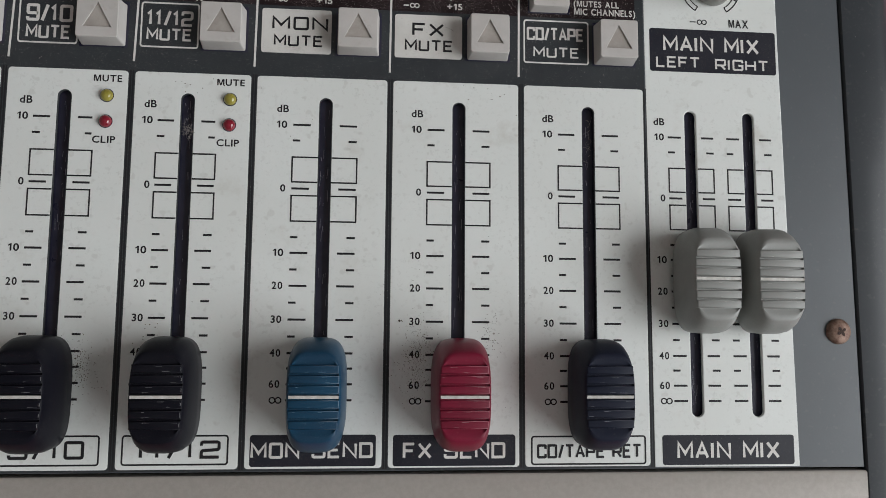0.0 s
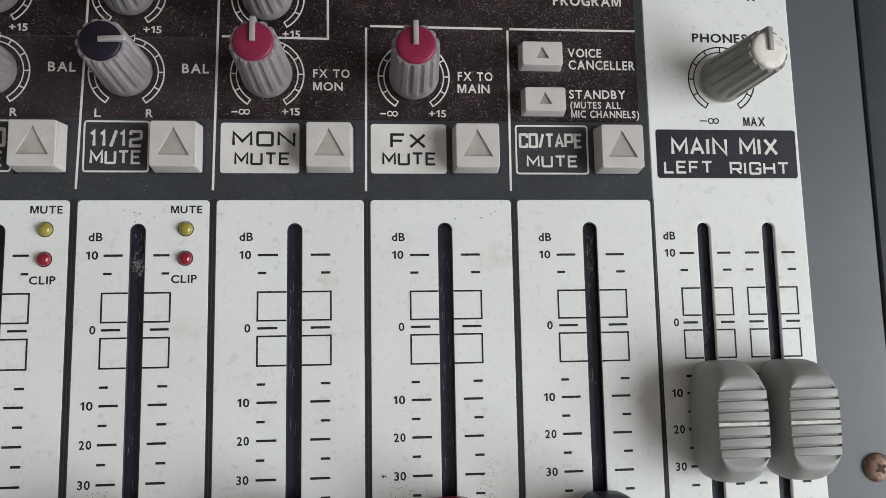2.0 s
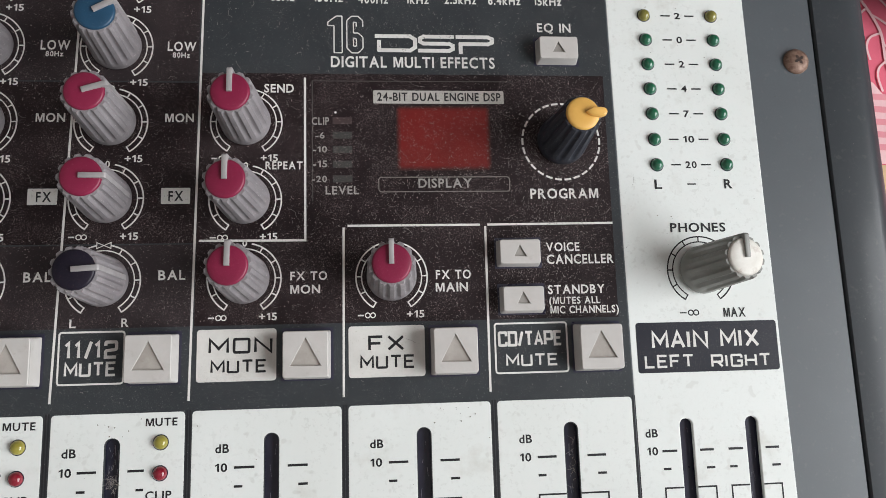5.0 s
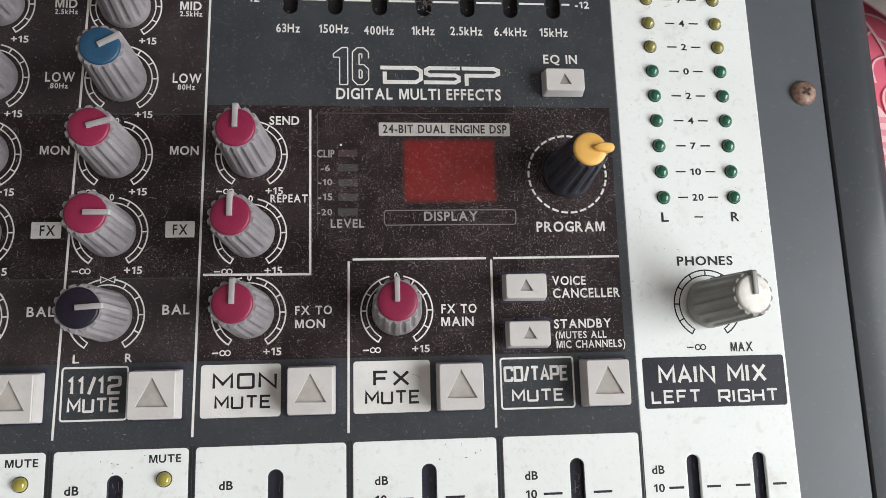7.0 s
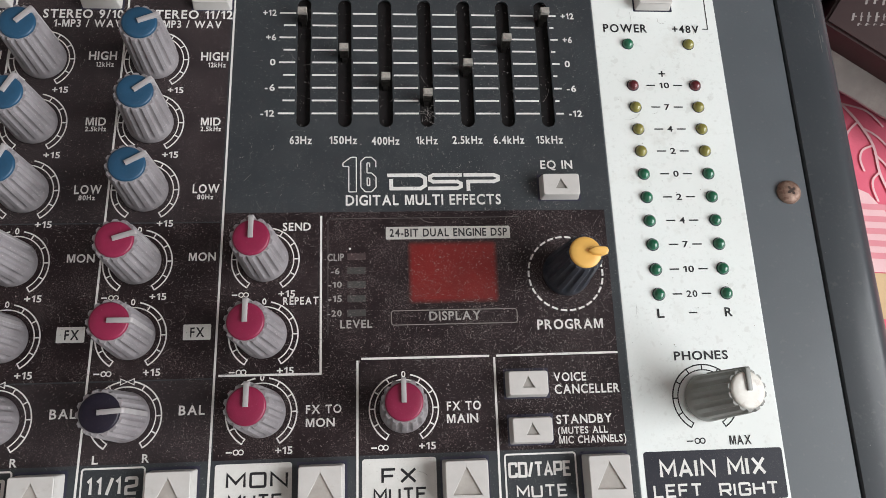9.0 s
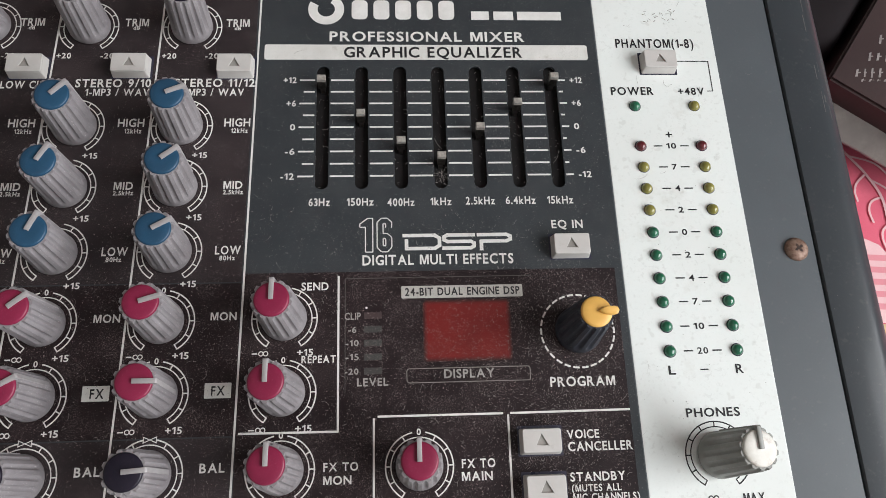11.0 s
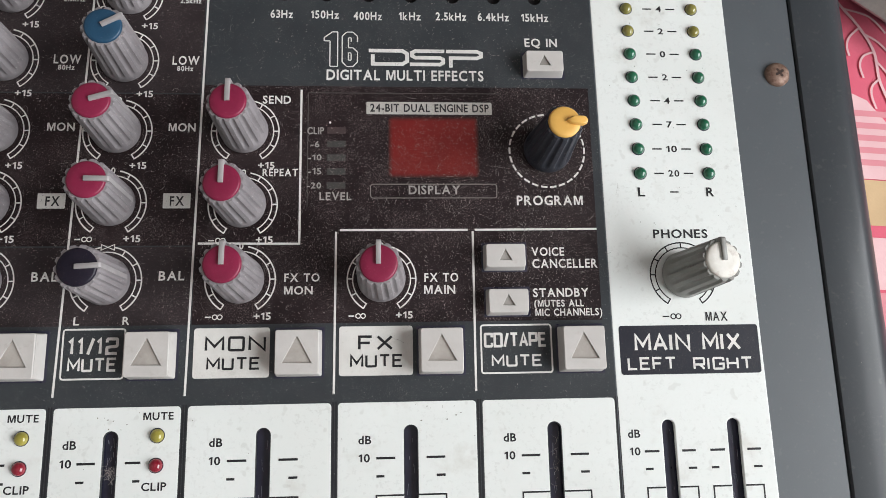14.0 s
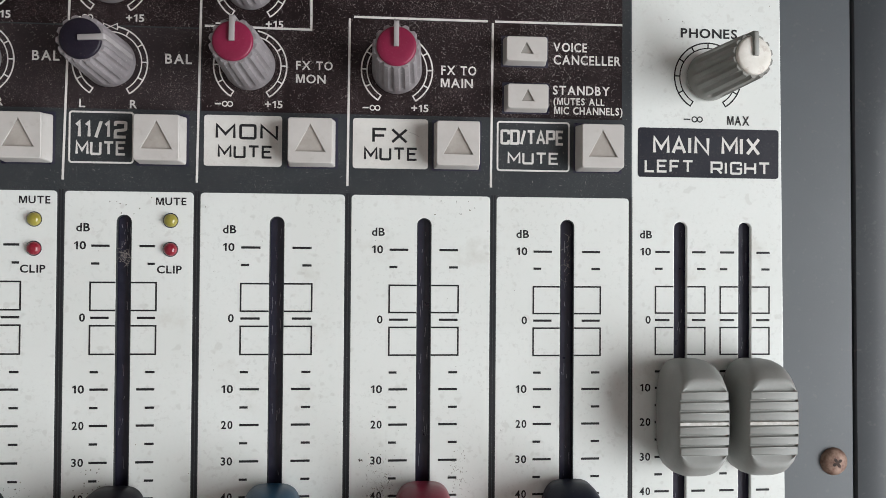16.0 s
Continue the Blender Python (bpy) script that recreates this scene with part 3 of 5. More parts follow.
legend("DISPLAY", 5.7, 50.2, 11.2, 1.9, INK_GREY)
legend("24-BIT DUAL ENGINE DSP", 5.0, 69.0, 26.3, 1.8, INK_BLACK)
legend("CLIP", -20.0, 63.6, 3.6, 1.6, INK_GREY)
legend("-6", -20.1, 60.5, 1.9, 1.3, INK_GREY)
legend("-10", -20.1, 57.5, 2.9, 1.3, INK_GREY)
legend("-15", -20.1, 54.4, 2.9, 1.4, INK_GREY)
legend("-20", -20.2, 51.2, 3.0, 1.3, INK_GREY)
legend("LEVEL", -15.6, 48.8, 6.8, 1.7, INK_GREY)
legend("SEND", -28.5, 70.7, 6.1, 1.8, INK_WHITE)
legend("REPEAT", -27.4, 54.1, 7.5, 1.6, INK_WHITE)
legend("DIGITAL MULTI EFFECTS", -0.3, 76.7, 35.0, 2.4, INK_WHITE)
legend("EQ IN", 30.6, 85.0, 7.5, 2.0, INK_WHITE)
legend("L", 51.5, 49.7, 1.6, 2.0, INK_BLACK)
legend("R", 67.1, 49.7, 1.8, 2.0, INK_BLACK)
legend("POWER", 50.5, 120.7, 11.0, 2.2, INK_BLACK)
legend("+48V", 65.8, 120.6, 6.8, 2.0, INK_BLACK)
legend("PHANTOM(1-8)", 58.0, 134.7, 20.7, 2.6, INK_BLACK)
legend("GRAPHIC EQUALIZER", 0.3, 131.9, 45.4, 3.0, INK_BLACK)
legend("PROFESSIONAL MIXER", -1.1, 136.5, 49.9, 2.8, INK_WHITE)
legend("63Hz", -27.9, 91.2, 5.0, 1.9, INK_WHITE)
legend("150Hz", -18.3, 91.2, 6.3, 1.9, INK_WHITE)
legend("400Hz", -8.7, 91.0, 6.4, 1.9, INK_WHITE)
legend("1kHz", 0.8, 91.1, 5.0, 1.9, INK_WHITE)
legend("2.5kHz", 10.2, 91.2, 7.0, 1.9, INK_WHITE)
legend("6.4kHz", 19.9, 91.2, 7.2, 1.9, INK_WHITE)
legend("15kHz", 29.5, 91.2, 6.3, 1.9, INK_WHITE)
# channel 11/12
legend("HIGH", -47.9, 112.2, 6.2, 2.1, INK_WHITE)
legend("12kHz", -47.3, 110.0, 4.0, 1.2, INK_WHITE)
legend("MID", -48.1, 95.8, 4.4, 1.9, INK_WHITE)
legend("2.5kHz", -48.0, 94.0, 4.6, 1.1, INK_WHITE)
legend("LOW", -48.4, 79.7, 5.8, 2.0, INK_WHITE)
legend("80Hz", -48.5, 77.8, 3.5, 1.1, INK_WHITE)
legend("MON", -48.5, 64.2, 5.7, 1.8, INK_WHITE)
legend("FX", -48.8, 47.8, 2.9, 2.0, INK_BLACK)
legend("BAL", -49.1, 31.8, 5.2, 1.9, INK_WHITE)
legend("TRIM", -49.1, 140.3, 5.8, 2.2, INK_WHITE)
legend("dB", -49.1, 138.7, 1.6, 1.0, INK_WHITE)
legend("STEREO 11/12", -53.9, 123.1, 19.4, 2.2, INK_WHITE)
legend("MP3 / WAV", -53.4, 120.5, 13.4, 1.9, INK_WHITE)

square_legend("9/10", -84.2, -75.0, 15.0, 3.7, INK_BLACK)

# the other channels carry the same lettering
for dx, title in ((-25.4, "STEREO 9/10"), (-50.8, "")):
    for word, x, y, w, h in (("HIGH", -47.9, 112.2, 6.2, 2.1), ("12kHz", -47.3, 110.0, 4.0, 1.2), ("MID", -48.1, 95.8, 4.4, 1.9), ("2.5kHz", -48.0, 94.0, 4.6, 1.1),
                             ("LOW", -48.4, 79.7, 5.8, 2.0), ("80Hz", -48.5, 77.8, 3.5, 1.1), ("MON", -48.5, 64.2, 5.7, 1.8), ("BAL", -49.1, 31.8, 5.2, 1.9), ("TRIM", -49.1, 140.3, 5.8, 2.2), ("dB", -49.1, 138.7, 1.6, 1.0)):
        legend(word, x + dx + (y - 30) * 0.004, y, w, h, INK_WHITE)
    if title:
        legend("FX", -48.8 + dx, 47.8, 2.9, 2.0, INK_BLACK)
        legend(title, -78.2, 123.0, 18.0, 2.2, INK_WHITE)
        legend("1-MP3 / WAV", -77.0, 120.5, 15.2, 1.9, INK_WHITE)
legend("LOW CUT", -99.0, 122.6, 11.5, 2.0, INK_WHITE)

# maker's mark and model name over the equaliser: plain shapes and bars
bm = bmesh.new()
arc_band(bm, -27.0, 144.6, 2.2, 4.6, 150, 420, Z4, 30)
for k in range(5):
    flat(bm, outline(-20.5 + 5.6 * k, 141.6, -16.4 + 5.6 * k, 147.4, 1.2), Z4)
part("maker_mark", bm, INK_WHITE, front_panel, "white printed maker's mark")
bm = bmesh.new()
for x0, x1 in ((10.4, 15.0), (16.2, 21.4), (22.4, 34.0)):
    flat(bm, outline(x0, 141.6, x1, 144.2), Z4)
part("model_bar", bm, INK_WHITE, front_panel)

# the large effects title
def big_title():
    bm = bmesh.new()
    for n, run in enumerate(("-18.4,85.6 -16.6,87 -15.4,87 -15.4,78.7 -17.1,78.7 -17.1,84.8 -18.4,84.8 -18.4,85.6",
                             "-11,84.6 -11,86 -12,87 -13.4,87 -14.4,86 -14.4,79.8 -13.4,78.7 -12,78.7 -11,79.8 -11,82.2 -12,83.2 -13,83.2",
                             "-13,82 -12.6,82 -12.4,81.8 -12.4,80.2 -13,80.2 -13,82", "-12.4,84.6 -12.4,85.6 -13,85.6 -13,83.2")):
        pts = [tuple(float(v) for v in p.split(",")) for p in run.split()]
        for k, (a, b) in enumerate(zip(pts, pts[1:])):
            stroke(bm, a, b, 0.26, Z4 + 0.002 * (k % 2) + 0.004 * n)
    part("legend", bm, INK_WHITE, front_panel)
    bm = bmesh.new()
    for n, run in enumerate(("-8.2,82.6 -1,82.6 .1,81.9 .1,80.1 -1,79.4 -7.6,79.4 -7.6,81.4", "8.2,82.6 2,82.6 1.2,82.2 1.2,81.4 2,81 7.4,81 8.2,80.6 8.2,79.8 7.4,79.4 1,79.4",
                             "9.9,79 9.9,81 15.8,81 16.8,81.4 16.8,82.2 15.8,82.6 9.2,82.6")):
        pts = [tuple(float(v) for v in p.split(",")) for p in run.split()]
        for k, (a, b) in enumerate(zip(pts, pts[1:])):
            d = Vector((b[0] - a[0], b[1] - a[1])).normalized() * 0.3
            stroke(bm, (a[0] - d.x, a[1] - d.y), (b[0] + d.x, b[1] + d.y), 0.85, Z4 + 0.002 * (k % 2))
    part("legend", bm, INK_WHITE, front_panel)


big_title()

# ---------------------------------------------------------------- fader scales
SCALE = [(-5.7, 1, "10"), (-9.2, 0, ""), (-19.85, 1, "0"), (-30.5, 0, ""), (-33.9, 1, "10"), (-37.5, 0, ""), (-41.0, 1, "20"), (-44.6, 0, ""), (-48.2, 1, "30"),
         (-51.8, 0, ""), (-55.3, 1, "40"), (-58.5, 0, ""), (-61.8, 1, "60"), (-65.15, 1, "inf")]


TICK_SHAPES = {}


def tick(name, a, b, wide, mat, parent, z=Z3):
    """One short printed line as a piece of its own; lines of one length and slope share a mesh."""
    dx, dy = b[0] - a[0], b[1] - a[1]
    key = (name, round(dx, 2), round(dy, 2), wide, mat.name)
    if key not in TICK_SHAPES:
        bm = bmesh.new()
        stroke(bm, (-dx / 2, -dy / 2), (dx / 2, dy / 2), wide, 0.0)
        TICK_SHAPES[key] = finish(bm, name, False)
    return part(name, TICK_SHAPES[key], mat, parent, "", ((a[0] + b[0]) / 2, (a[1] + b[1]) / 2, z))


def ticks(x, dy, parent, inner_l, outer_l, inner_r, outer_r, short_r=False):
    for y, major, word in SCALE:
        y += dy
        tick("tick_mark", (x - outer_l, y), (x - (inner_l if major else outer_l - 1.6), y), 0.46, INK_BLACK, parent)
        if short_r and y > -10:
            tick("tick_mark", (x + (3.0 if major else 4.6), y), (x + 6.0, y), 0.46, INK_BLACK, parent)
        else:
            tick("tick_mark", (x + (inner_r if major else outer_r - 1.8), y), (x + outer_r, y), 0.46, INK_BLACK, parent)


def scale_box(x, dy, w, parent):
    """The open boxes beside a slot, left and right halves."""
    for y0, y1 in ((-18.4, -12.9), (-27.0, -21.4)):
        for s in (-1, 1):
            bm = bmesh.new()
            ribbon(bm, [Vector((x + s * 1.5, y0 + dy)), Vector((x + s * w, y0 + dy)), Vector((x + s * w, y1 + dy)), Vector((x + s * 1.5, y1 + dy))], 0.33, Z3)
            part("scale_box", bm, INK_BLACK, parent)


for key, x in FADERS.items():
    main, channel = key.startswith("main"), "/" in key
    dy = {"9/10": 0.4, "11/12": 0.3, "mon": 0.2, "cd": -0.15}.get(key, 0.0)
    strip = STRIPS["main" if main else key]
    if main:
        ticks(x, dy, strip, 2.3, 5.4, 2.5, 5.4)
    elif channel:
        ticks(x, dy, strip, 2.7, 6.2, 2.7, 6.2, True)
    else:
        ticks(x, dy, strip, 3.2, 7.0, 3.1, 6.9)
    scale_box(x, dy, 5.3 if main else (6.3 if channel else 7.0), strip)
    if key == "main_right":
        continue
    nx = x - (6.2 if main else (7.1 if channel else 8.2))
    bm = bmesh.new()
    infinity(bm, nx - 0.9, -65.15 + dy, 0.66, Z3)
    part("infinity_mark", bm, INK_BLACK, strip)
    for y, major, word in SCALE:
        if word and word != "inf":
            w = 1.12 * len(word)
            legend(word, nx - w / 2 - 0.1, y + dy + 0.05, w, 1.55, INK_BLACK, Z3, strip)
    legend("dB", x - (7.4 if main else (7.8 if channel else 9.3)), -2.1 + dy, 2.6, 1.6, INK_BLACK, Z3, strip)
for x, key in ((-50.2, "11/12"), (-76.2, "9/10")):
    legend("MUTE", x, 3.5, 5.9, 1.45, INK_BLACK, Z3, STRIPS[key])
    legend("CLIP", x - 0.2, -10.0, 4.8, 1.5, INK_BLACK, Z3, STRIPS[key])

# meter lettering
METER = [(105.3, "10"), (99.6, "7"), (93.9, "4"), (88.3, "2"), (82.6, "0"), (76.9, "2"), (71.2, "4"), (65.5, "7"), (59.7, "10"), (54.0, "20")]
for y, word in METER:
    cx = 59.2 - (y - 54) * 0.011
    w = 1.3 if len(word) == 1 else 2.5
    legend(word, cx, y, w, 1.45, INK_BLACK, Z3, STRIPS["main"])
    for s in (-1, 1):
        tick("meter_dash", (cx + s * (w / 2 + 1.0), y), (cx + s * (w / 2 + 3.2), y), 0.32, INK_BLACK, STRIPS["main"])
tick("meter_dash", (58.0, 49.7), (59.9, 49.7), 0.3, INK_BLACK, STRIPS["main"])
bm = bmesh.new()
stroke(bm, (57.6, 108.4), (59.2, 108.4), 0.36, Z3)
stroke(bm, (58.4, 107.6), (58.4, 109.2), 0.36, Z3 + 0.003)
part("plus_mark", bm, INK_BLACK, STRIPS["main"])
bm = bmesh.new()
ribbon(bm, [Vector((62.6, 129.4)), Vector((71.5, 129.4)), Vector((71.5, 120.7)), Vector((70.0, 120.7))], 0.26, Z3)
part("bracket_line", bm, INK_BLACK, STRIPS["main"])

# equaliser grid
EQ_Y = [123.85 - 3.25 * k for k in range(9)]
for k, y in enumerate(EQ_Y):
    cuts = [(-33.2 if k % 2 == 0 else -32.2)] + [v for x in EQ_X for v in (x - 1.95, x + 1.95)] + [33.4 if k % 2 == 0 else 32.6]
    for a, b in zip(cuts[::2], cuts[1::2]):
        tick("grid_line", (a, y), (b, y), 0.44, INK_WHITE, front_panel)
for k, word in ((0, "+12"), (2, "+6"), (4, "0"), (6, "-6"), (8, "-12")):
    w = {1: 1.3, 2: 2.3, 3: 3.2}[len(word)]
    legend(word, -34.0 - w / 2, EQ_Y[k], w, 1.6, INK_WHITE, Z3)
    legend(word, 34.6 + w / 2, EQ_Y[k], w, 1.6, INK_WHITE, Z3)

# display window and level meter
bm = bmesh.new()
stroke(bm, (-21.6, 72.4), (21.0, 72.5), 0.18, Z3)
stroke(bm, (-21.7, 72.5), (-21.6, 46.5), 0.18, Z3 + 0.003)
part("display_border", bm, surface("faint_ink", (0.075, 0.066, 0.062), (0.05, 0.045, 0.042), 200, 2500, 0.5), front_panel)
bm = bmesh.new()
flat(bm, [(-16.9 + 0.26 * math.cos(k * math.tau / 10), 65.5 + 0.26 * math.sin(k * math.tau / 10)) for k in range(10)], Z3)
part("clip_dot", bm, INK_WHITE, front_panel)
bm = bmesh.new()
box(bm, -3.3, 53.9, 0.0, 14.7, 66.0, 0.080)
display_window = part("display_window", bm, DISPLAY, front_panel, "dusty dark red display window")
# the red film thins out towards its soft border
for spread, z, depth in ((0.28, 0.077, 0.8), (0.52, 0.074, 0.6), (0.78, 0.071, 0.38), (1.0, 0.068, 0.2)):
    film_paint = surface("red_film", (0.155 * depth, 0.010, 0.009), (0.125 * depth, 0.009, 0.008), 120, 2000, 0.40, dust=0.42, dust_colour=(0.27, 0.13, 0.11), relief=0.04, spec=0.3)
    part("film_border", plate(outline(-3.3 - spread, 53.9 - spread, 14.7 + spread, 66.0 + spread, spread), [], 0.0, z), film_paint, display_window)
for k in range(5):
    bm = bmesh.new()
    box(bm, -17.5, 63.7 - 3.12 * k - 0.75, 0.0, -13.5, 63.7 - 3.12 * k + 0.75, 0.08)
    part("level_segment", bm, SMOKED if k else SMOKED_RED, front_panel)

# ---------------------------------------------------------------- dial rings
RINGS = [(-36.0 + 0.9, 63.3, "inf"), (-35.1, 46.9, "inf"), (-35.1, 30.8, "inf"), (-5.8, 30.7, "inf")]
for dx in (0.0, -25.4):
    for x, y, kind in ((-60.3, 138.9, "trim"), (-61.0, 111.2, "eq"), (-61.3, 95.4, "eq"), (-61.5, 79.4, "eq"), (-62.0, 63.2, "inf"), (-62.3, 47.3, "inf"), (-62.3, 30.8, "bal")):
        RINGS.append((x + dx, y, kind))
RINGS.append((-111.0 + 1.6, 138.9, "trim"))
RINGS += [(-112.4, y, "eq") for y in (111.2, 95.4, 79.4, 63.2, 47.3, 30.8)]


def dial_ring(x, y, kind, mat=None, step=30, first=-58, last=238):
    bm = bmesh.new()
    top = 7 if kind in ("inf", "bal", "eq") else 0
    spans = ((first, 90 - top * 1.6), (90 + top * 1.6, last)) if top else ((first, last),)
    for a, b in spans:
        arc_band(bm, x, y, 7.05, 7.35, a, b, Z3)
    arc_band(bm, x, y, 5.95, 6.2, first, last, Z3)
    for k in range(11):
        a = radians(first + (last - first) * k / 10)
        if top and k == 5:
            continue
        stroke(bm, (x + 5.95 * math.cos(a), y + 5.95 * math.sin(a)), (x + 7.3 * math.cos(a), y + 7.3 * math.sin(a)), 0.28, Z3 + 0.003)
    if kind == "inf":
        stroke(bm, (x - 6.9, y - 7.7), (x - 5.7, y - 7.7), 0.3, Z3)
        infinity(bm, x - 4.4, y - 7.7, 0.54, Z3)
    if kind == "bal":
        for s in (-1, 1):
            ribbon(bm, [Vector(p) for p in ((x, y + 7.1), (x + s * 1.35, y + 6.5), (x + s * 1.35, y + 7.7), (x, y + 7.1))], 0.2, Z3 + 0.003 * s)
    part("dial_ring", bm, mat or INK_WHITE, front_panel, "printed double dial ring")


for x, y, kind in RINGS:
    dial_ring(x, y, kind)
    if kind in ("inf", "eq"):
        legend("+15", x + 4.7, y - 7.6, 3.5, 1.45, INK_WHITE, Z3)
        if kind == "inf":
            legend("0", x, y + 7.2, 0.9, 1.3, INK_WHITE, Z3)
    elif kind == "trim":
        legend("+20", x - 5.2, y - 8.2, 3.5, 1.5, INK_WHITE, Z3)
        legend("-20", x + 5.2, y - 8.2, 3.2, 1.5, INK_WHITE, Z3)
    else:
        legend("L", x - 5.2, y - 8.2, 1.2, 1.6, INK_WHITE, Z3)
        legend("R", x + 4.6, y - 8.2, 1.4, 1.6, INK_WHITE, Z3)
dial_ring(59.3, 31.0, "phones", INK_BLACK)
bm = bmesh.new()
stroke(bm, (54.1, 22.1), (55.5, 22.1), 0.26, Z3)
infinity(bm, 57.0, 22.1, 0.6, Z3)
part("dial_mark", bm, INK_BLACK, front_panel)
bm = bmesh.new()
for k in range(26):
    a = 90 + 360 * k / 26
    arc_band(bm, 30.8, 59.2, 8.15, 8.58, a + 2, a + 12, Z3, 4)
part("dial_ring", bm, INK_WHITE, front_panel, "white printed dashed dial ring")

# ---------------------------------------------------------------- knobs


def knob_body(r0=5.05, r1=4.42, high=15.6, flutes=14, depth=0.55):
    """A tapered fluted body with a plain skirt and a scalloped rim."""
    n = flutes * 10
    bm = bmesh.new()
    rings = []
    for z, r, cut in ((0.2, r0 - 0.1, 0.0), (0.5, r0, 0.0), (2.0, r0 - 0.05, 0.0), (2.7, r0 - 0.12, 0.25), (3.4, None, 1.0), (high * 0.6, None, 1.0), (high - 0.5, None, 0.9), (high, r1 - 0.22, 0.8),
                      (high, r1 - 0.75, 0.1), (high - 0.45, r1 - 0.8, 0.0)):
        r = r if r else r0 + (r1 - r0) * (z - 0.5) / (high - 0.5)
        ring = []
        for k in range(n):
            a = 2 * math.pi * k / n
            ph = (k % 10) / 10
            g = max(0.0, 1 - (abs(ph - 0.5) / 0.28) ** 2)
            ring.append(((r - depth * cut * g) * math.cos(a), (r - depth * cut * g) * math.sin(a), z))
        rings.append(ring)
    loft(bm, rings)
    return bm


def disc_cap(r, z0, z1, n=48):
    bm = bmesh.new()
    prof = [(r, z0), (r, z1 - 0.35), (r - 0.12, z1 - 0.15), (r - 0.4, z1), (r * 0.55, z1 + 0.10), (0.12, z1 + 0.14)]
    loft(bm, [[(q * math.cos(2 * math.pi * k / n), q * math.sin(2 * math.pi * k / n), z) for k in range(n)] for q, z in prof])
    return bm


def pointer_bar(r_out, r_base, z_top, wide=0.85):
    """A raised bar from the cap's middle over the rim and down the side, along +x."""
    bm = bmesh.new()
    w = wide / 2
    prof = [(-0.2, z_top - 0.75), (-0.2, z_top - 0.08), (0.0, z_top), (r_out - 0.25, z_top), (r_out + 0.05, z_top - 0.3), (r_base + 0.12, 2.6), (r_base - 0.7, 2.6), (r_out - 0.8, z_top - 0.9)]
    loft(bm, [[(x, -w, z) for x, z in prof], [(x, -w * 0.9, z + 0.03) for x, z in prof], [(x, w * 0.9, z + 0.03) for x, z in prof], [(x, w, z) for x, z in prof]])
    return bm


BODY = finish(knob_body(), "knob")
CAP = finish(disc_cap(3.65, 15.0, 16.2), "cap")
BAR = finish(pointer_bar(4.45, 5.0, 16.8, 0.95), "pointer")


def knob(x, y, angle, cap_mat, label, body_mat=None, bar_mat=None, lean=(0.0, 0.0)):
    me, cap, bar = BODY.copy(), CAP.copy(), BAR.copy()
    ob = part("knob", me, body_mat or KNOB_GREY, mixer, label, (x, y, TOP[2] + Z3), angle)
    ob.matrix_basis = pose(x * MM, y * MM, (TOP[2] + Z3) * MM, -math.degrees(lean[1] / 16.3), math.degrees(lean[0] / 16.3), 0) @ pose(0, 0, 0, 0, 0, angle)
    part("cap", cap, cap_mat, ob)
    part("pointer", bar, bar_mat or POINTER, ob)
    return ob


PINK = "grey fluted knob with a crimson cap and pale pointer"
BLUE = "grey fluted knob with a blue cap and pale pointer"
DARK = "grey fluted knob with a black cap and pale pointer"
for x, y, lean in ((-35.1, 63.3, (-0.5, 0.55)), (-35.1, 46.9, (-1.1, 0.3)), (-35.1, 30.8, (-0.4, 0.5)), (-5.8, 30.8, (-0.4, 0.4))):
    knob(x, y, 90, CAP_PINK, PINK, lean=lean)
# each channel's column of knobs, loose on their shafts
for x, y, a, m, lab, lean in (
        (-60.3, 138.9, 60, CAP_BLACK, DARK, (1.2, 0)), (-61.0, 111.2, 24, CAP_BLUE, BLUE, (0.9, 0)), (-61.3, 95.4, 40, CAP_BLUE, BLUE, (1.4, 0)), (-61.5, 79.4, 31, CAP_BLUE, BLUE, (1.1, 0)),
        (-62.0, 63.2, 18, CAP_PINK, PINK, (0.4, 0.6)), (-62.3, 47.3, 0, CAP_PINK, PINK, (0.9, 0.5)), (-62.3, 30.8, 4, CAP_BLACK, DARK, (0.5, 0.1)),
        (-85.4, 138.9, 60, CAP_BLACK, DARK, (1.2, 0)), (-85.9, 111.2, 48, CAP_BLUE, BLUE, (1.2, -0.3)), (-86.4, 95.4, 62, CAP_BLUE, BLUE, (0.8, -0.3)), (-86.8, 79.4, 68, CAP_BLUE, BLUE, (1.3, 0)),
        (-87.4, 63.2, 40, CAP_PINK, PINK, (0.5, 0)), (-87.7, 47.3, 30, CAP_PINK, PINK, (0.5, 0)), (-87.7, 30.8, 90, CAP_BLACK, DARK, (0.3, 0)),
        (-109.4, 138.9, 60, CAP_BLACK, DARK, (0, 0)), (-111.2, 111.2, 50, CAP_BLUE, BLUE, (0, 0)), (-111.6, 95.4, 50, CAP_BLUE, BLUE, (0, 0)), (-112.4, 79.4, 50, CAP_BLUE, BLUE, (0, 0)),
        (-112.8, 63.2, 30, CAP_PINK, PINK, (0, 0)), (-113.1, 47.3, 30, CAP_PINK, PINK, (0, 0)), (-113.1, 30.8, 90, CAP_BLACK, DARK, (0, 0))):
    knob(x, y, a, m, lab, lean=lean)
knob(59.3, 31.0, 90, CAP_WHITE, "olive grey fluted knob with a stained white cap", KNOB_OLIVE, POINTER_OLIVE, (2.1, 0.45))

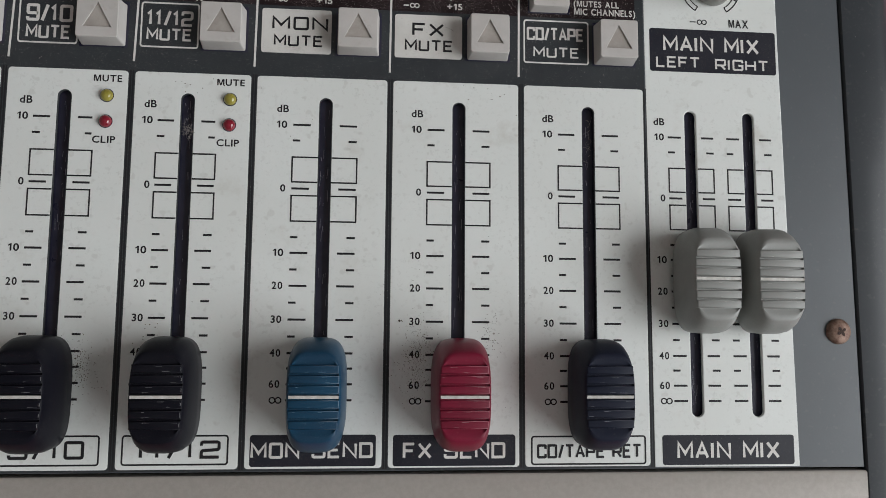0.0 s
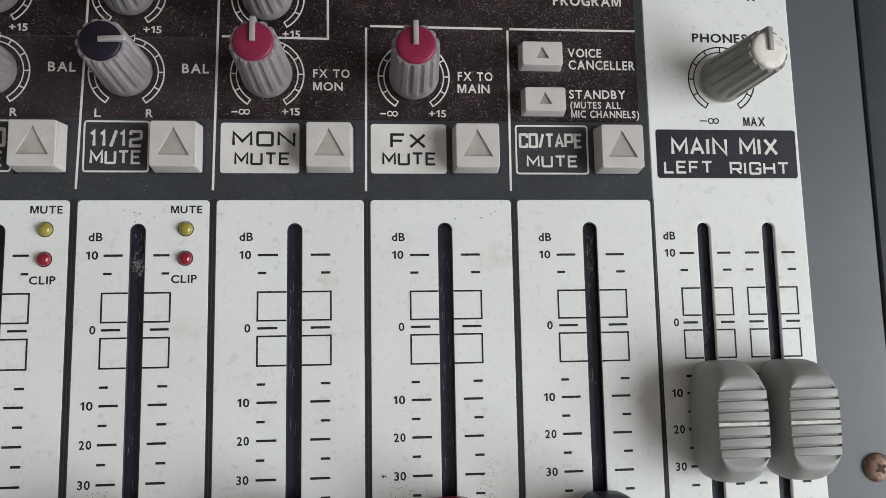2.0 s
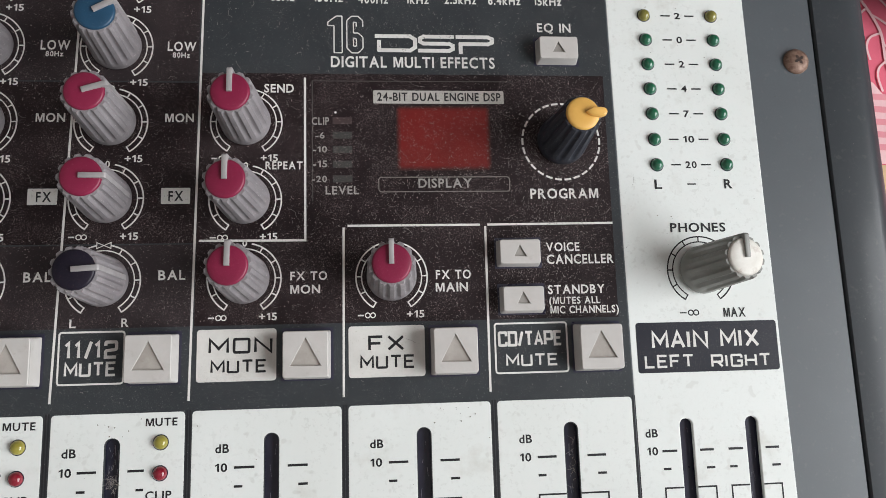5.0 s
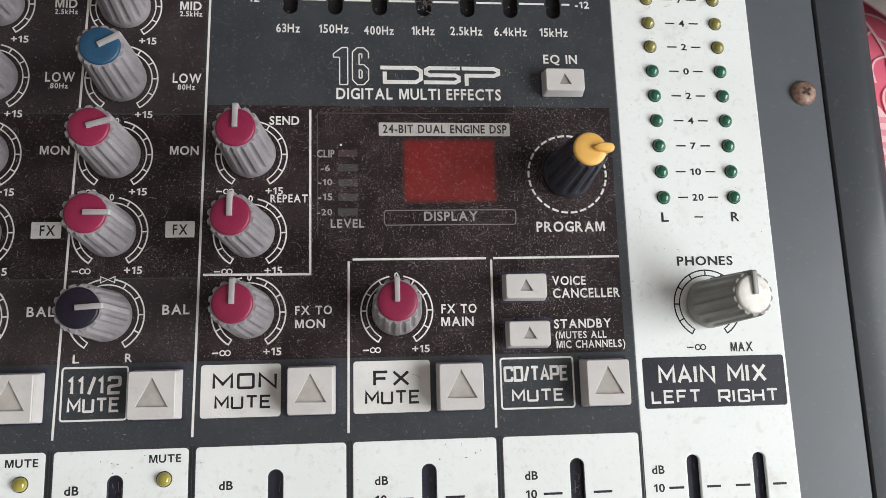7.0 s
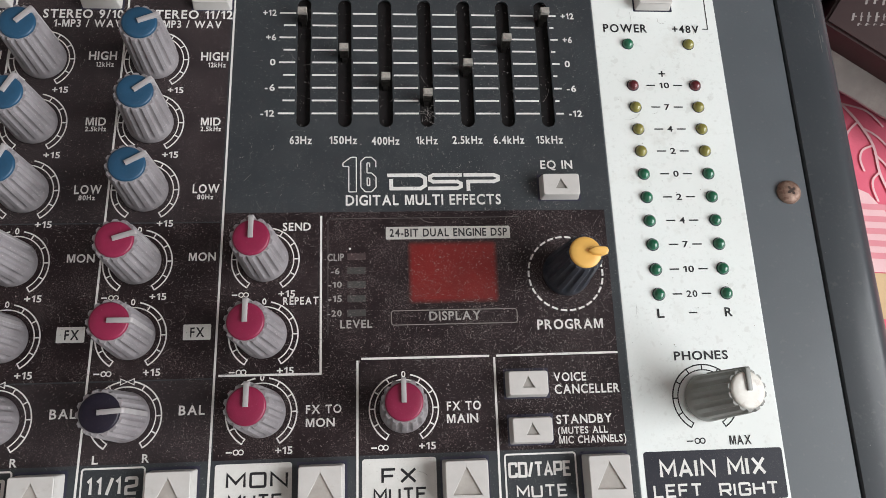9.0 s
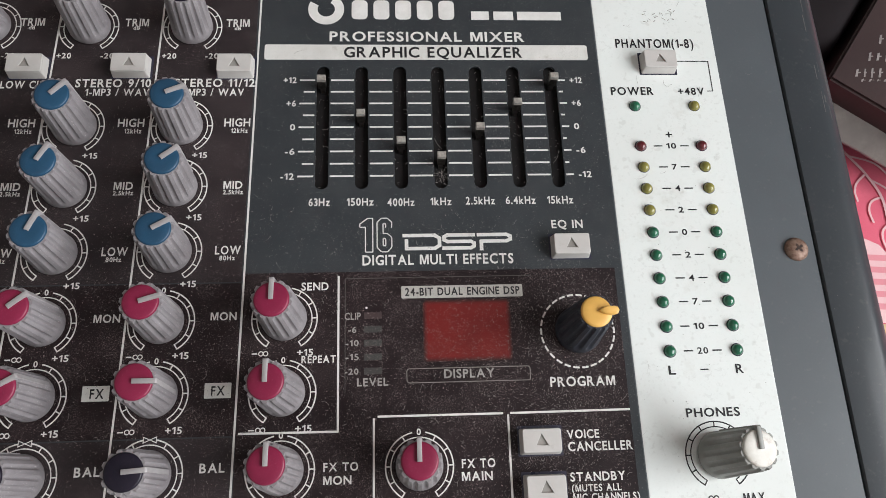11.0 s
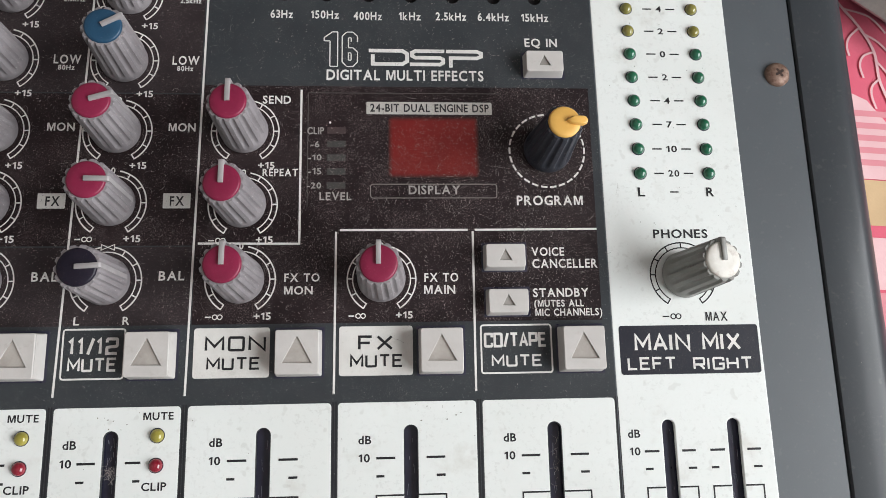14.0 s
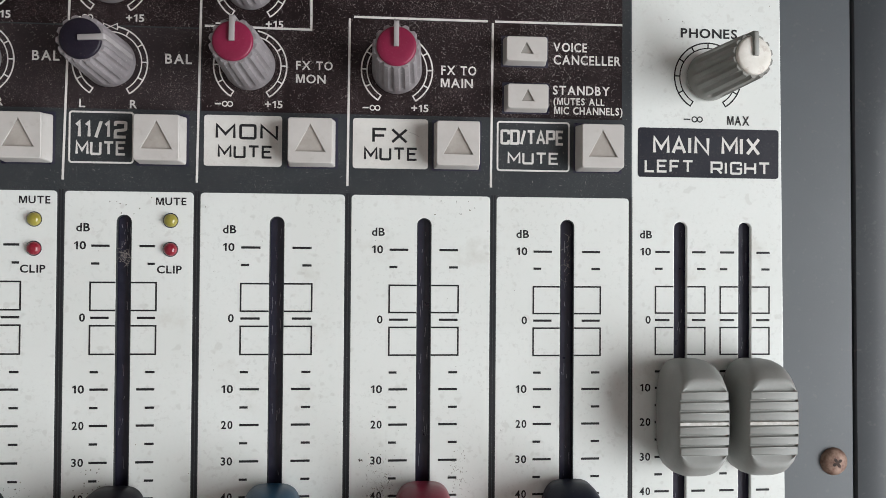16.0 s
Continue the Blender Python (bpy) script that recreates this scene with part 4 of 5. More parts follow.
# the effects program knob: black body, yellow cap with a pointed lip
ob = part("knob", finish(knob_body(5.3, 3.95, 15.6, 12, 0.45), "knob"), KNOB_BLACK, mixer, "black fluted knob with a yellow cap and yellow pointer")
ob.matrix_basis = pose(30.8 * MM, 59.2 * MM, (TOP[2] + Z3) * MM, -2.3, 1.4, 0)
part("cap", disc_cap(3.3, 14.6, 16.3), CAP_YELLOW, ob)
bm = bmesh.new()
leaf = [(0.3, 0.0), (0.7, 0.42), (1.5, 0.78), (2.6, 0.92), (3.7, 0.88), (4.3, 0.66), (4.6, 0.0)]
leaf += [(x, -y) for x, y in leaf[-2:0:-1]]
loft(bm, [[(2.5 + (x - 2.5) * k, -y * k, z) for x, y in leaf[::-1]] for z, k in ((15.9, 0.92), (16.7, 1.0), (17.15, 0.95), (17.35, 0.78))])
part("pointer", bm, CAP_YELLOW, ob)

# ---------------------------------------------------------------- push buttons


def button_body(w, h, z, slope=0.35):
    """The flared shaft of a key, up to just under its face."""
    bm = bmesh.new()
    rings = []
    for zz, k, r in ((-0.3, 0.0, 0.35), (z * 0.5, slope * 0.6, 0.4), (z - 0.5, slope * 0.9, 0.45)):
        rings.append([(x, y, zz) for x, y in outline(-w / 2 + k, -h / 2 + k, w / 2 - k, h / 2 - k, r, 3)])
    loft(bm, rings)
    return bm


def tri_points(r):
    return [(0, r * 0.62), (-r * 0.56, -r * 0.42), (r * 0.56, -r * 0.42)]


# sunk triangles coloured darker than the key to paint in the recess's shading
TRIANGLE_FACE = surface("triangle_face", (0.42, 0.385, 0.35), (0.33, 0.30, 0.27), 250, 2200, 0.55, stain=0.4, stain_colour=(0.2, 0.17, 0.14))
TRIANGLE_DARK = surface("triangle_dark", (0.32, 0.30, 0.275), (0.24, 0.22, 0.20), 250, 2200, 0.55)
SHAPES = {}


def push_button(x, y, w, h, z, label, tri):
    key = (w, h, z)
    if key not in SHAPES:
        e = 0.32
        face = plate(outline(-w / 2 + e, -h / 2 + e, w / 2 - e, h / 2 - e, 0.5, 4), [tri_points(tri)], z - 0.5, z, 0.16)
        SHAPES[key] = (finish(button_body(w, h, z), "button"), face)
    body, face = SHAPES[key]
    bm = bmesh.new()
    flat(bm, outline(x - w / 2 - 0.35, y - h / 2 - 0.3, x + w / 2 + 0.5, y + h / 2 + 0.55, 0.2), Z3)
    part("button_well", bm, CAVITY, front_panel)
    ob = part("push_button", body.copy(), BUTTON, mixer, label, (x, y, TOP[2] + Z3))
    part("key_face", face.copy(), BUTTON, ob)
    bm = bmesh.new()
    flat(bm, tri_points(tri * 1.04), z - 0.42)
    part("triangle_mark", bm, TRIANGLE_FACE if tri > 4 else TRIANGLE_DARK, ob, "sunk triangle mark")


for x in (-103.2, -77.6, -52.0, -22.7, 6.4, 35.7):
    push_button(x, 15.5, 9.3, 9.5, 4.4, "worn cream square push button with a triangle mark", 5.2)
for x, y in ((20.3, 35.1), (20.6, 25.5), (30.7, 79.2), (-98.6, 127.0), (-74.1, 127.2), (-48.9, 127.1), (57.9, 128.5)):
    push_button(x, y, 9.0, 5.6, 3.0, "worn cream oblong push button with a triangle mark", 2.3)

# ---------------------------------------------------------------- indicator lamps, unlit
DOME = None


def led(x, y, mat, label):
    global DOME
    if DOME is None:
        bm = bmesh.new()
        n = 24
        prof = [(1.35, -0.4), (1.35, 0.15), (1.25, 0.55), (1.0, 0.9), (0.6, 1.15), (0.1, 1.25)]
        loft(bm, [[(q * math.cos(2 * math.pi * k / n), q * math.sin(2 * math.pi * k / n), z) for k in range(n)] for q, z in prof])
        DOME = finish(bm, "led")
    ob = part("led", DOME.copy(), mat, mixer, label, (x, y, TOP[2] + Z2))
    bm = bmesh.new()
    arc_band(bm, 0, 0, 1.3, 1.50, 0, 360, 0.03, 28)
    part("rim", bm, CAVITY, ob)


for k, (y, word) in enumerate(METER):
    m, lab = (LED_MAROON, "unlit maroon") if k == 0 else ((LED_AMBER, "unlit olive yellow") if k < 4 else (LED_GREEN, "unlit dark green"))
    led(51.55 - (y - 54) * 0.013, y, m, lab + " indicator lamp")
    led(67.2 - (y - 54) * 0.017, y, m, lab + " indicator lamp")
led(50.7, 116.4, LED_GREEN, "unlit dark green indicator lamp")
led(66.0, 116.4, LED_AMBER, "unlit olive yellow indicator lamp")
for x in (-50.25, -76.25):
    led(x, -0.3, LED_YELLOW, "unlit dull yellow indicator lamp")
    led(x, -6.0, LED_RED, "unlit red indicator lamp")

# ---------------------------------------------------------------- faders


def rounded(hx, hy, z, power, n=56):
    ring = []
    for k in range(n):
        a = 2 * math.pi * (k + 0.5) / n
        c, s = math.cos(a), math.sin(a)
        ring.append((hx * math.copysign(abs(c) ** (2 / power), c), hy * math.copysign(abs(s) ** (2 / power), s), z))
    return ring


def fader_cap(z):
    """A finger cap: wide rounded foot, narrower ridged top."""
    bm = bmesh.new()
    loft(bm, [rounded(5.5, 10.8, 1.6, 3.6), rounded(5.95, 11.4, 2.4, 3.6), rounded(5.95, 11.5, z * 0.45, 3.6), rounded(5.8, 11.2, z * 0.66, 3.5), rounded(5.55, 10.4, z * 0.82, 3.4),
              rounded(5.3, 9.3, z * 0.93, 3.4), rounded(5.12, 8.8, z - 0.4, 3.6), rounded(5.0, 8.5, z - 0.16, 3.6), rounded(4.9, 7.3, z - 0.08, 5.0), rounded(4.8, 6.5, z - 0.5, 6.0)])
    return bm


def ridge(k, z):
    """One grip ridge across the cap."""
    bm = bmesh.new()
    y = k * 1.98 - math.copysign(0.62, k)
    w = 5.0 * (1 - (abs(y) / 9.3) ** 3.6) ** (1 / 3.6)
    h = 0.83
    top = z + 0.02 * abs(k)
    loft(bm, [[(-w + e, y - h + d, zz), (w - e, y - h + d, zz), (w - e, y + h - d, zz), (-w + e, y + h - d, zz)] for zz, d, e in ((z - 1.3, 0.0, -0.1), (top - 0.3, 0.0, 0.0), (top - 0.08, 0.09, 0.12), (top, 0.26, 0.3))])
    return bm


def scuffs_and_glints(z, ends, rng_):
    """Worn streaks along the ridge tops; ends adds painted highlights at their right ends."""
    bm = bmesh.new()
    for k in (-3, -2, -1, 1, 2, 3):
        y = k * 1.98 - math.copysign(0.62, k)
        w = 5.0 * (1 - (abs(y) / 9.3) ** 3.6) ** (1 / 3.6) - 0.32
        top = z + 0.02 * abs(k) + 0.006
        # pale stroke painted for the highlight on the ridge's right end
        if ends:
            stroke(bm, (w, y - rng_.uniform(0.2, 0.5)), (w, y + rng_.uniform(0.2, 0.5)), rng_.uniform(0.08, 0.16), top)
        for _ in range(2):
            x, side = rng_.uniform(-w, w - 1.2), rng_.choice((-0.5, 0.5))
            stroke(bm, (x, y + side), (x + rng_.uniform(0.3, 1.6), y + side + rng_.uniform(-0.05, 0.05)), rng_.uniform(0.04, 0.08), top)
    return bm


def index_line(z):
    bm = bmesh.new()
    loft(bm, [[(-4.95, -0.38, z - 0.7), (4.95, -0.38, z - 0.7), (4.95, 0.38, z - 0.7), (-4.95, 0.38, z - 0.7)], [(-4.8, -0.28, z + 0.02), (4.8, -0.28, z + 0.02), (4.8, 0.28, z + 0.02), (-4.8, 0.28, z + 0.02)]])
    return bm


WORN_GLINT = {name: surface("worn_glint_" + name, c, tuple(v * 0.6 for v in c), 700, 2600, 0.6) for name, c in (
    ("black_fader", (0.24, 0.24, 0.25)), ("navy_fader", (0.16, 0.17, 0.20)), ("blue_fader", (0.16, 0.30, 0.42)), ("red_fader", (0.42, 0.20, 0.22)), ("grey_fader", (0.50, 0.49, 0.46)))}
edge_rng = random.Random(12)
LINE_PAINT = surface("index_paint", (0.66, 0.65, 0.62), (0.48, 0.46, 0.42), 700, 2600, 0.55)
for key, y, z, m, lab in (("9/10", -63.1, 14.0, FADER_BLACK, "black ridged fader cap with a white line"), ("11/12", -63.1, 14.0, FADER_BLACK, "black ridged fader cap with a white line"),
                          ("mon", -63.1, 14.2, FADER_BLUE, "worn blue ridged fader cap with a white line"), ("fx", -63.1, 14.2, FADER_RED, "worn dark red ridged fader cap with a white line"),
                          ("cd", -63.1, 13.6, FADER_NAVY, "navy black ridged fader cap with a white line"),
                          ("main_left", -38.8, 12.2, FADER_GREY, "grey ridged fader cap with a white line"), ("main_right", -38.8, 12.2, FADER_GREY, "grey ridged fader cap with a white line")):
    ob = part("fader", fader_cap(z), m, mixer, lab, (FADERS[key], y, TOP[2]))
    for k in (-3, -2, -1, 1, 2, 3):
        part("ridge", ridge(k, z), m, ob)
    part("index_line", index_line(z), LINE_PAINT, ob)
    part("worn_glint_edge", scuffs_and_glints(z, key in ("9/10", "11/12"), edge_rng), WORN_GLINT[m.name], ob, "pale worn ridge edges, with painted end highlights on black caps")
    bm = bmesh.new()
    box(bm, -0.6, -4.0, -1.3, 0.6, 4.0, 2.2)
    part("stem", bm, CAVITY, ob)

# equaliser sliders
for x, y in zip(EQ_X, (121.8, 112.5, 105.2, 101.2, 108.8, 115.4, 122.5)):
    bm = bmesh.new()
    loft(bm, [[(-0.55, -1.0, -1.3), (0.55, -1.0, -1.3), (0.55, 1.0, -1.3), (-0.55, 1.0, -1.3)], [(-0.55, -1.0, 1.0), (0.55, -1.0, 1.0), (0.55, 1.0, 1.0), (-0.55, 1.0, 1.0)],
              [(-0.95, -1.15, 1.4), (0.95, -1.15, 1.4), (0.95, 0.8, 1.4), (-0.95, 0.8, 1.4)], [(-0.95, -1.0, 4.2), (0.95, -1.0, 4.2), (0.95, 0.7, 4.2), (-0.95, 0.7, 4.2)]])
    ob = part("slider", bm, STEEL, mixer, "small bright metal equaliser slider", (x, y, TOP[2]))
    bm = bmesh.new()
    loft(bm, [[(x_ * k, y_ * k - 0.1, z) for x_, y_ in ((-1.05, -0.8), (1.05, -0.8), (1.05, 0.8), (-1.05, 0.8))] for z, k in ((4.1, 1.0), (4.9, 1.0), (5.1, 0.85))])
    part("tip", bm, TIP, ob)

# screws

SLOT_RUST = surface("dark_rust", (0.018, 0.010, 0.008), (0.06, 0.032, 0.022), 1500, 4000, 0.8, relief=0.5)


def screw(x, y):
    n = 32
    bm = bmesh.new()
    prof = [(2.9, 0.0), (2.9, 0.25), (2.6, 0.8), (2.0, 1.2), (1.2, 1.4), (0.1, 1.45)]
    loft(bm, [[(q * math.cos(2 * math.pi * k / n), q * math.sin(2 * math.pi * k / n), z) for k in range(n)] for q, z in prof])
    ob = part("screw", bm, RUST, mixer, "rusty cross-head panel screw", (x, y, TOP[2]), 20)
    bm = bmesh.new()
    flat(bm, [(q * math.cos(math.tau * k / 16 + 0.2), q * math.sin(math.tau * k / 16 + 0.2)) for k, q in enumerate((1.25, 0.95, 0.42, 0.9) * 4)], 1.5)
    part("cross_slot", bm, SLOT_RUST, ob, "dark corroded cross recess")


screw(85.6, 77.8)
screw(86.9, -49.6)

# lint and fluff: in the slots and round the faders
rng = random.Random(4)
bm = bmesh.new()


def fluff(cx, cy, z, spread_x, spread_y, count, size):
    for _ in range(count):
        x, y = cx + rng.gauss(0, spread_x), cy + rng.gauss(0, spread_y)
        a, ln = rng.uniform(0, math.tau), rng.uniform(0.4, 1.6) * size
        bend = rng.uniform(-0.9, 0.9)
        p = (x, y)
        for _k in range(3):
            q = (p[0] + math.cos(a) * ln, p[1] + math.sin(a) * ln)
            stroke(bm, p, q, 0.05, z + rng.uniform(0, 0.08))
            p, a = q, a + bend


fluff(-59.2, -7.6, 0.0, 0.7, 0.7, 46, 0.34)
fluff(0.9, 97.5, 0.4, 0.6, 1.0, 26, 0.4)
fluff(-5.0, 125.0, Z4, 60, 30, 40, 0.9)
fluff(-20.0, 55.0, Z4, 40, 16, 120, 0.6)
fluff(30.0, -8.0, -0.5, 0.5, 4.0, 14, 0.5)
for cx, cy, sx, sy, count in ((-8.0, 45.0, 16.0, 14.0, 420), (20.0, 30.0, 10.0, 7.0, 220), (-75.0, 70.0, 20.0, 40.0, 420), (0.0, 100.0, 24.0, 18.0, 90), (-40.0, 48.0, 6.0, 16.0, 160), (26.0, 58.0, 11.0, 9.0, 1500), (8.0, 54.0, 16.0, 9.0, 420), (26.0, 40.0, 10.0, 5.0, 500), (26.0, 30.0, 9.0, 6.0, 300), (-22.0, 83.0, 9.0, 5.0, 160), (20.0, 84.0, 12.0, 6.0, 120)):
    for _ in range(count):
        x, y = cx + rng.gauss(0, sx), cy + rng.gauss(0, sy)
        if -118 < x < 40 and 22 < y < 150:
            a, ln = rng.uniform(0, math.tau), 0.08 + 0.5 * rng.random() ** 2.2
            stroke(bm, (x, y), (x + ln * math.cos(a), y + ln * math.sin(a)), rng.uniform(0.04, 0.09), Z4 + 0.02)
for x0, x1, y0, y1, count in ((-44, 40, 22, 74, 4200), (-44, 41, 74, 128, 2200), (-112, -45, 22, 74, 2600), (-112, -45, 74, 126, 1300), (-112, 42, 6.5, 10, 160)):
    for _ in range(count):
        x, y, a, ln = rng.uniform(x0, x1), rng.uniform(y0, y1), rng.uniform(0, math.tau), 0.06 + 0.32 * rng.random() ** 2
        if noise.noise((x * 0.09, y * 0.09, 5.0)) + rng.uniform(-0.5, 0.5) < -0.12:
            continue
        bend = rng.uniform(-1.1, 1.1)
        mid = (x + ln * math.cos(a), y + ln * math.sin(a))
        wide = rng.uniform(0.03, 0.065)
        stroke(bm, (x, y), mid, wide, Z4 + 0.02)
        stroke(bm, mid, (mid[0] + ln * math.cos(a + bend), mid[1] + ln * math.sin(a + bend)), wide, Z4 + 0.02)
tagged(part("lint", bm, LINT, front_panel, "fine grey lint and hairs"), kind="stuff")
# scratches and flakes down in the fader slots, their glints painted as pale strokes
TRACK_WEAR_GLINT = surface("track_wear_glint", (0.26, 0.26, 0.30), (0.14, 0.14, 0.18), 900, 3000, 0.4)
bm = bmesh.new()
for x, y0, y1, w in fader_slots.values():
    for _ in range(24):
        px, py, ln = x + rng.uniform(-0.95, 0.95), rng.uniform(y0 + 3, y1 - 1), rng.uniform(0.2, 2.6)
        stroke(bm, (px, py), (px + rng.uniform(-0.25, 0.25), py - ln), rng.uniform(0.04, 0.13), -1.28)
tagged(part("slot_scratch_glints", bm, TRACK_WEAR_GLINT, front_panel, "scratches with painted glints in the fader slots"), kind="stuff")
# grime specks round the faders
GRIME = surface("grime", (0.16, 0.135, 0.105), (0.10, 0.085, 0.07), 500, 2500, 0.8)
bm = bmesh.new()


def specks(cx, cy, sx, sy, count, lo=0.05, hi=0.16):
    for _ in range(count):
        x, y, r = cx + rng.gauss(0, sx), cy + rng.gauss(0, sy), rng.uniform(lo, hi)
        flat(bm, [(x + r * rng.uniform(0.6, 1.3) * math.cos(k * 1.05), y + r * rng.uniform(0.6, 1.3) * math.sin(k * 1.05)) for k in range(6)], Z3 + 0.012)


specks(-78.5, -58.0, 1.3, 2.4, 170, 0.04, 0.13)
specks(-78.5, -58.0, 2.8, 4.0, 80, 0.04, 0.1)
specks(-8.5, -56.0, 2.0, 4.2, 620, 0.03, 0.10)
specks(7.0, -51.0, 1.2, 2.4, 90, 0.04, 0.11)
specks(-64.0, -52.0, 2.0, 2.0, 22)
specks(6.0, 3.2, 3.0, 1.2, 12)
specks(-55.0, 3.0, 5.0, 1.5, 14)
specks(59.0, 70.0, 10.0, 30.0, 50, 0.04, 0.12)
specks(-12.6, -48.2, 0.15, 0.15, 5, 0.15, 0.3)
specks(-10.0, -35.0, 22.0, 26.0, 60, 0.04, 0.10)
tagged(part("grime_specks", bm, GRIME, front_panel, "brown specks of grime"), kind="stuff")
# scuffed print over the phantom switch
bm = bmesh.new()
for k in range(26):
    x, y = 60.5 + rng.uniform(-4, 4), 142.5 + rng.uniform(-1.6, 2.4)
    stroke(bm, (x, y), (x + rng.uniform(-1.2, 1.2), y + rng.uniform(-0.7, 0.7)), 0.12, Z3 + 0.015)
part("scuff", bm, GRIME, front_panel, "brown scuff scratches")

# ---------------------------------------------------------------- table, cloth and the carton beside the mixer


def thing_mesh(name, bm_or_mesh, mat, label, cat, at=(0, 0, 0), turn=0.0):
    me = finish(bm_or_mesh, name) if isinstance(bm_or_mesh, bmesh.types.BMesh) else bm_or_mesh
    me.materials.append(mat)
    ob = new(name, me)
    ob.matrix_world = pose(at[0] * MM, at[1] * MM, at[2] * MM, 0, 0, turn)
    return tagged(ob, label, cat)


bm = bmesh.new()
box(bm, -700, -500, -35, 560, 560, -0.9)
table = thing_mesh("table", bm, FLOOR, "plain low table under a pink patterned cloth", "table")
for x in (-660, 520):
    for y in (-460, 520):
        bm = bmesh.new()
        box(bm, -25, -25, -720, 25, 25, -35)
        part("leg", bm, FLOOR, table, "", (x, y, 0))

bm = bmesh.new()
nx, ny = 60, 60
grid = [[bm.verts.new((-700 + 1260 * i / nx, -500 + 1060 * j / ny, 0.25 * noise.noise((i * 0.35, j * 0.35, 2.0)) - 0.55)) for i in range(nx + 1)] for j in range(ny + 1)]
for j in range(ny):
    for i in range(nx):
        bm.faces.new((grid[j][i], grid[j][i + 1], grid[j + 1][i + 1], grid[j + 1][i]))
cloth = thing_mesh("table_cloth", bm, CLOTH_PINK, "pink cloth with pale leaf and stripe print", "cloth")


def print_patch(name, pts, mat, z):
    b = bmesh.new()
    flat(b, pts, z)
    part(name, b, mat, cloth)


# pale striped band and ochre band of the print
print_patch("printed_band", [(110, 109), (146, 106.5), (156, 101.5), (163, 92), (330, 80), (330, 62), (110, 77)], CLOTH_PALE, -0.2)
for k in range(5):
    y = 99.6 - 4.3 * k
    print_patch("printed_stripe", [(110, y - 1.0), (330, y - 15), (330, y - 12.9), (110, y + 1.1)], CLOTH_ROSE, -0.16)
print_patch("printed_band", [(110, 57), (330, 43), (330, 26), (110, 40)], CLOTH_PALE, -0.2)
print_patch("printed_band", [(110, 76.5), (330, 62), (330, 47), (110, 61)], CLOTH_OCHRE, -0.16)
print_patch("printed_band", [(110, 39), (330, 25), (330, 8), (110, 22)], CLOTH_ROSE, -0.2)


def branch(pts, wide, z):
    b = bmesh.new()
    for k in range(len(pts) - 1):
        steps = 6
        for i in range(steps):
            def at(u):
                p0, p1, p2, p3 = pts[max(0, k - 1)], pts[k], pts[k + 1], pts[min(len(pts) - 1, k + 2)]
                return tuple(0.5 * (2 * p1[c] + (p2[c] - p0[c]) * u + (2 * p0[c] - 5 * p1[c] + 4 * p2[c] - p3[c]) * u * u + (3 * p1[c] - p0[c] - 3 * p2[c] + p3[c]) * u ** 3) for c in (0, 1))
            stroke(b, at(i / steps), at((i + 1.06) / steps), wide, z + 0.01 * ((k * steps + i) % 2))
    part("printed_leaf", b, CLOTH_PALE, cloth)


for ox, oy in ((0, 0), (46, 10), (-6, -150), (50, -150)):
    for wide, z, pts in (
            (1.0, -0.12, ((150, 138), (152, 135), (157, 128), (161, 119), (161.5, 109), (164, 100))),
            (0.75, -0.07, ((157, 128), (153, 124.5), (151.6, 121), (152, 117.5))),
            (0.75, -0.07, ((161, 119), (157, 117.5), (155.3, 114), (156, 109.5))),
            (0.75, -0.07, ((161.3, 109), (158.6, 106.5), (158, 103), (159, 98.5))),
            (0.75, -0.07, ((152, 135), (161, 132), (166, 126))),
            (0.75, -0.07, ((158.5, 125.5), (163, 122.5), (167, 117.5))),
            (0.75, -0.07, ((160.8, 116), (164, 112), (167.5, 105)))):
        branch([(x + ox, y + oy) for x, y in pts], wide, z)

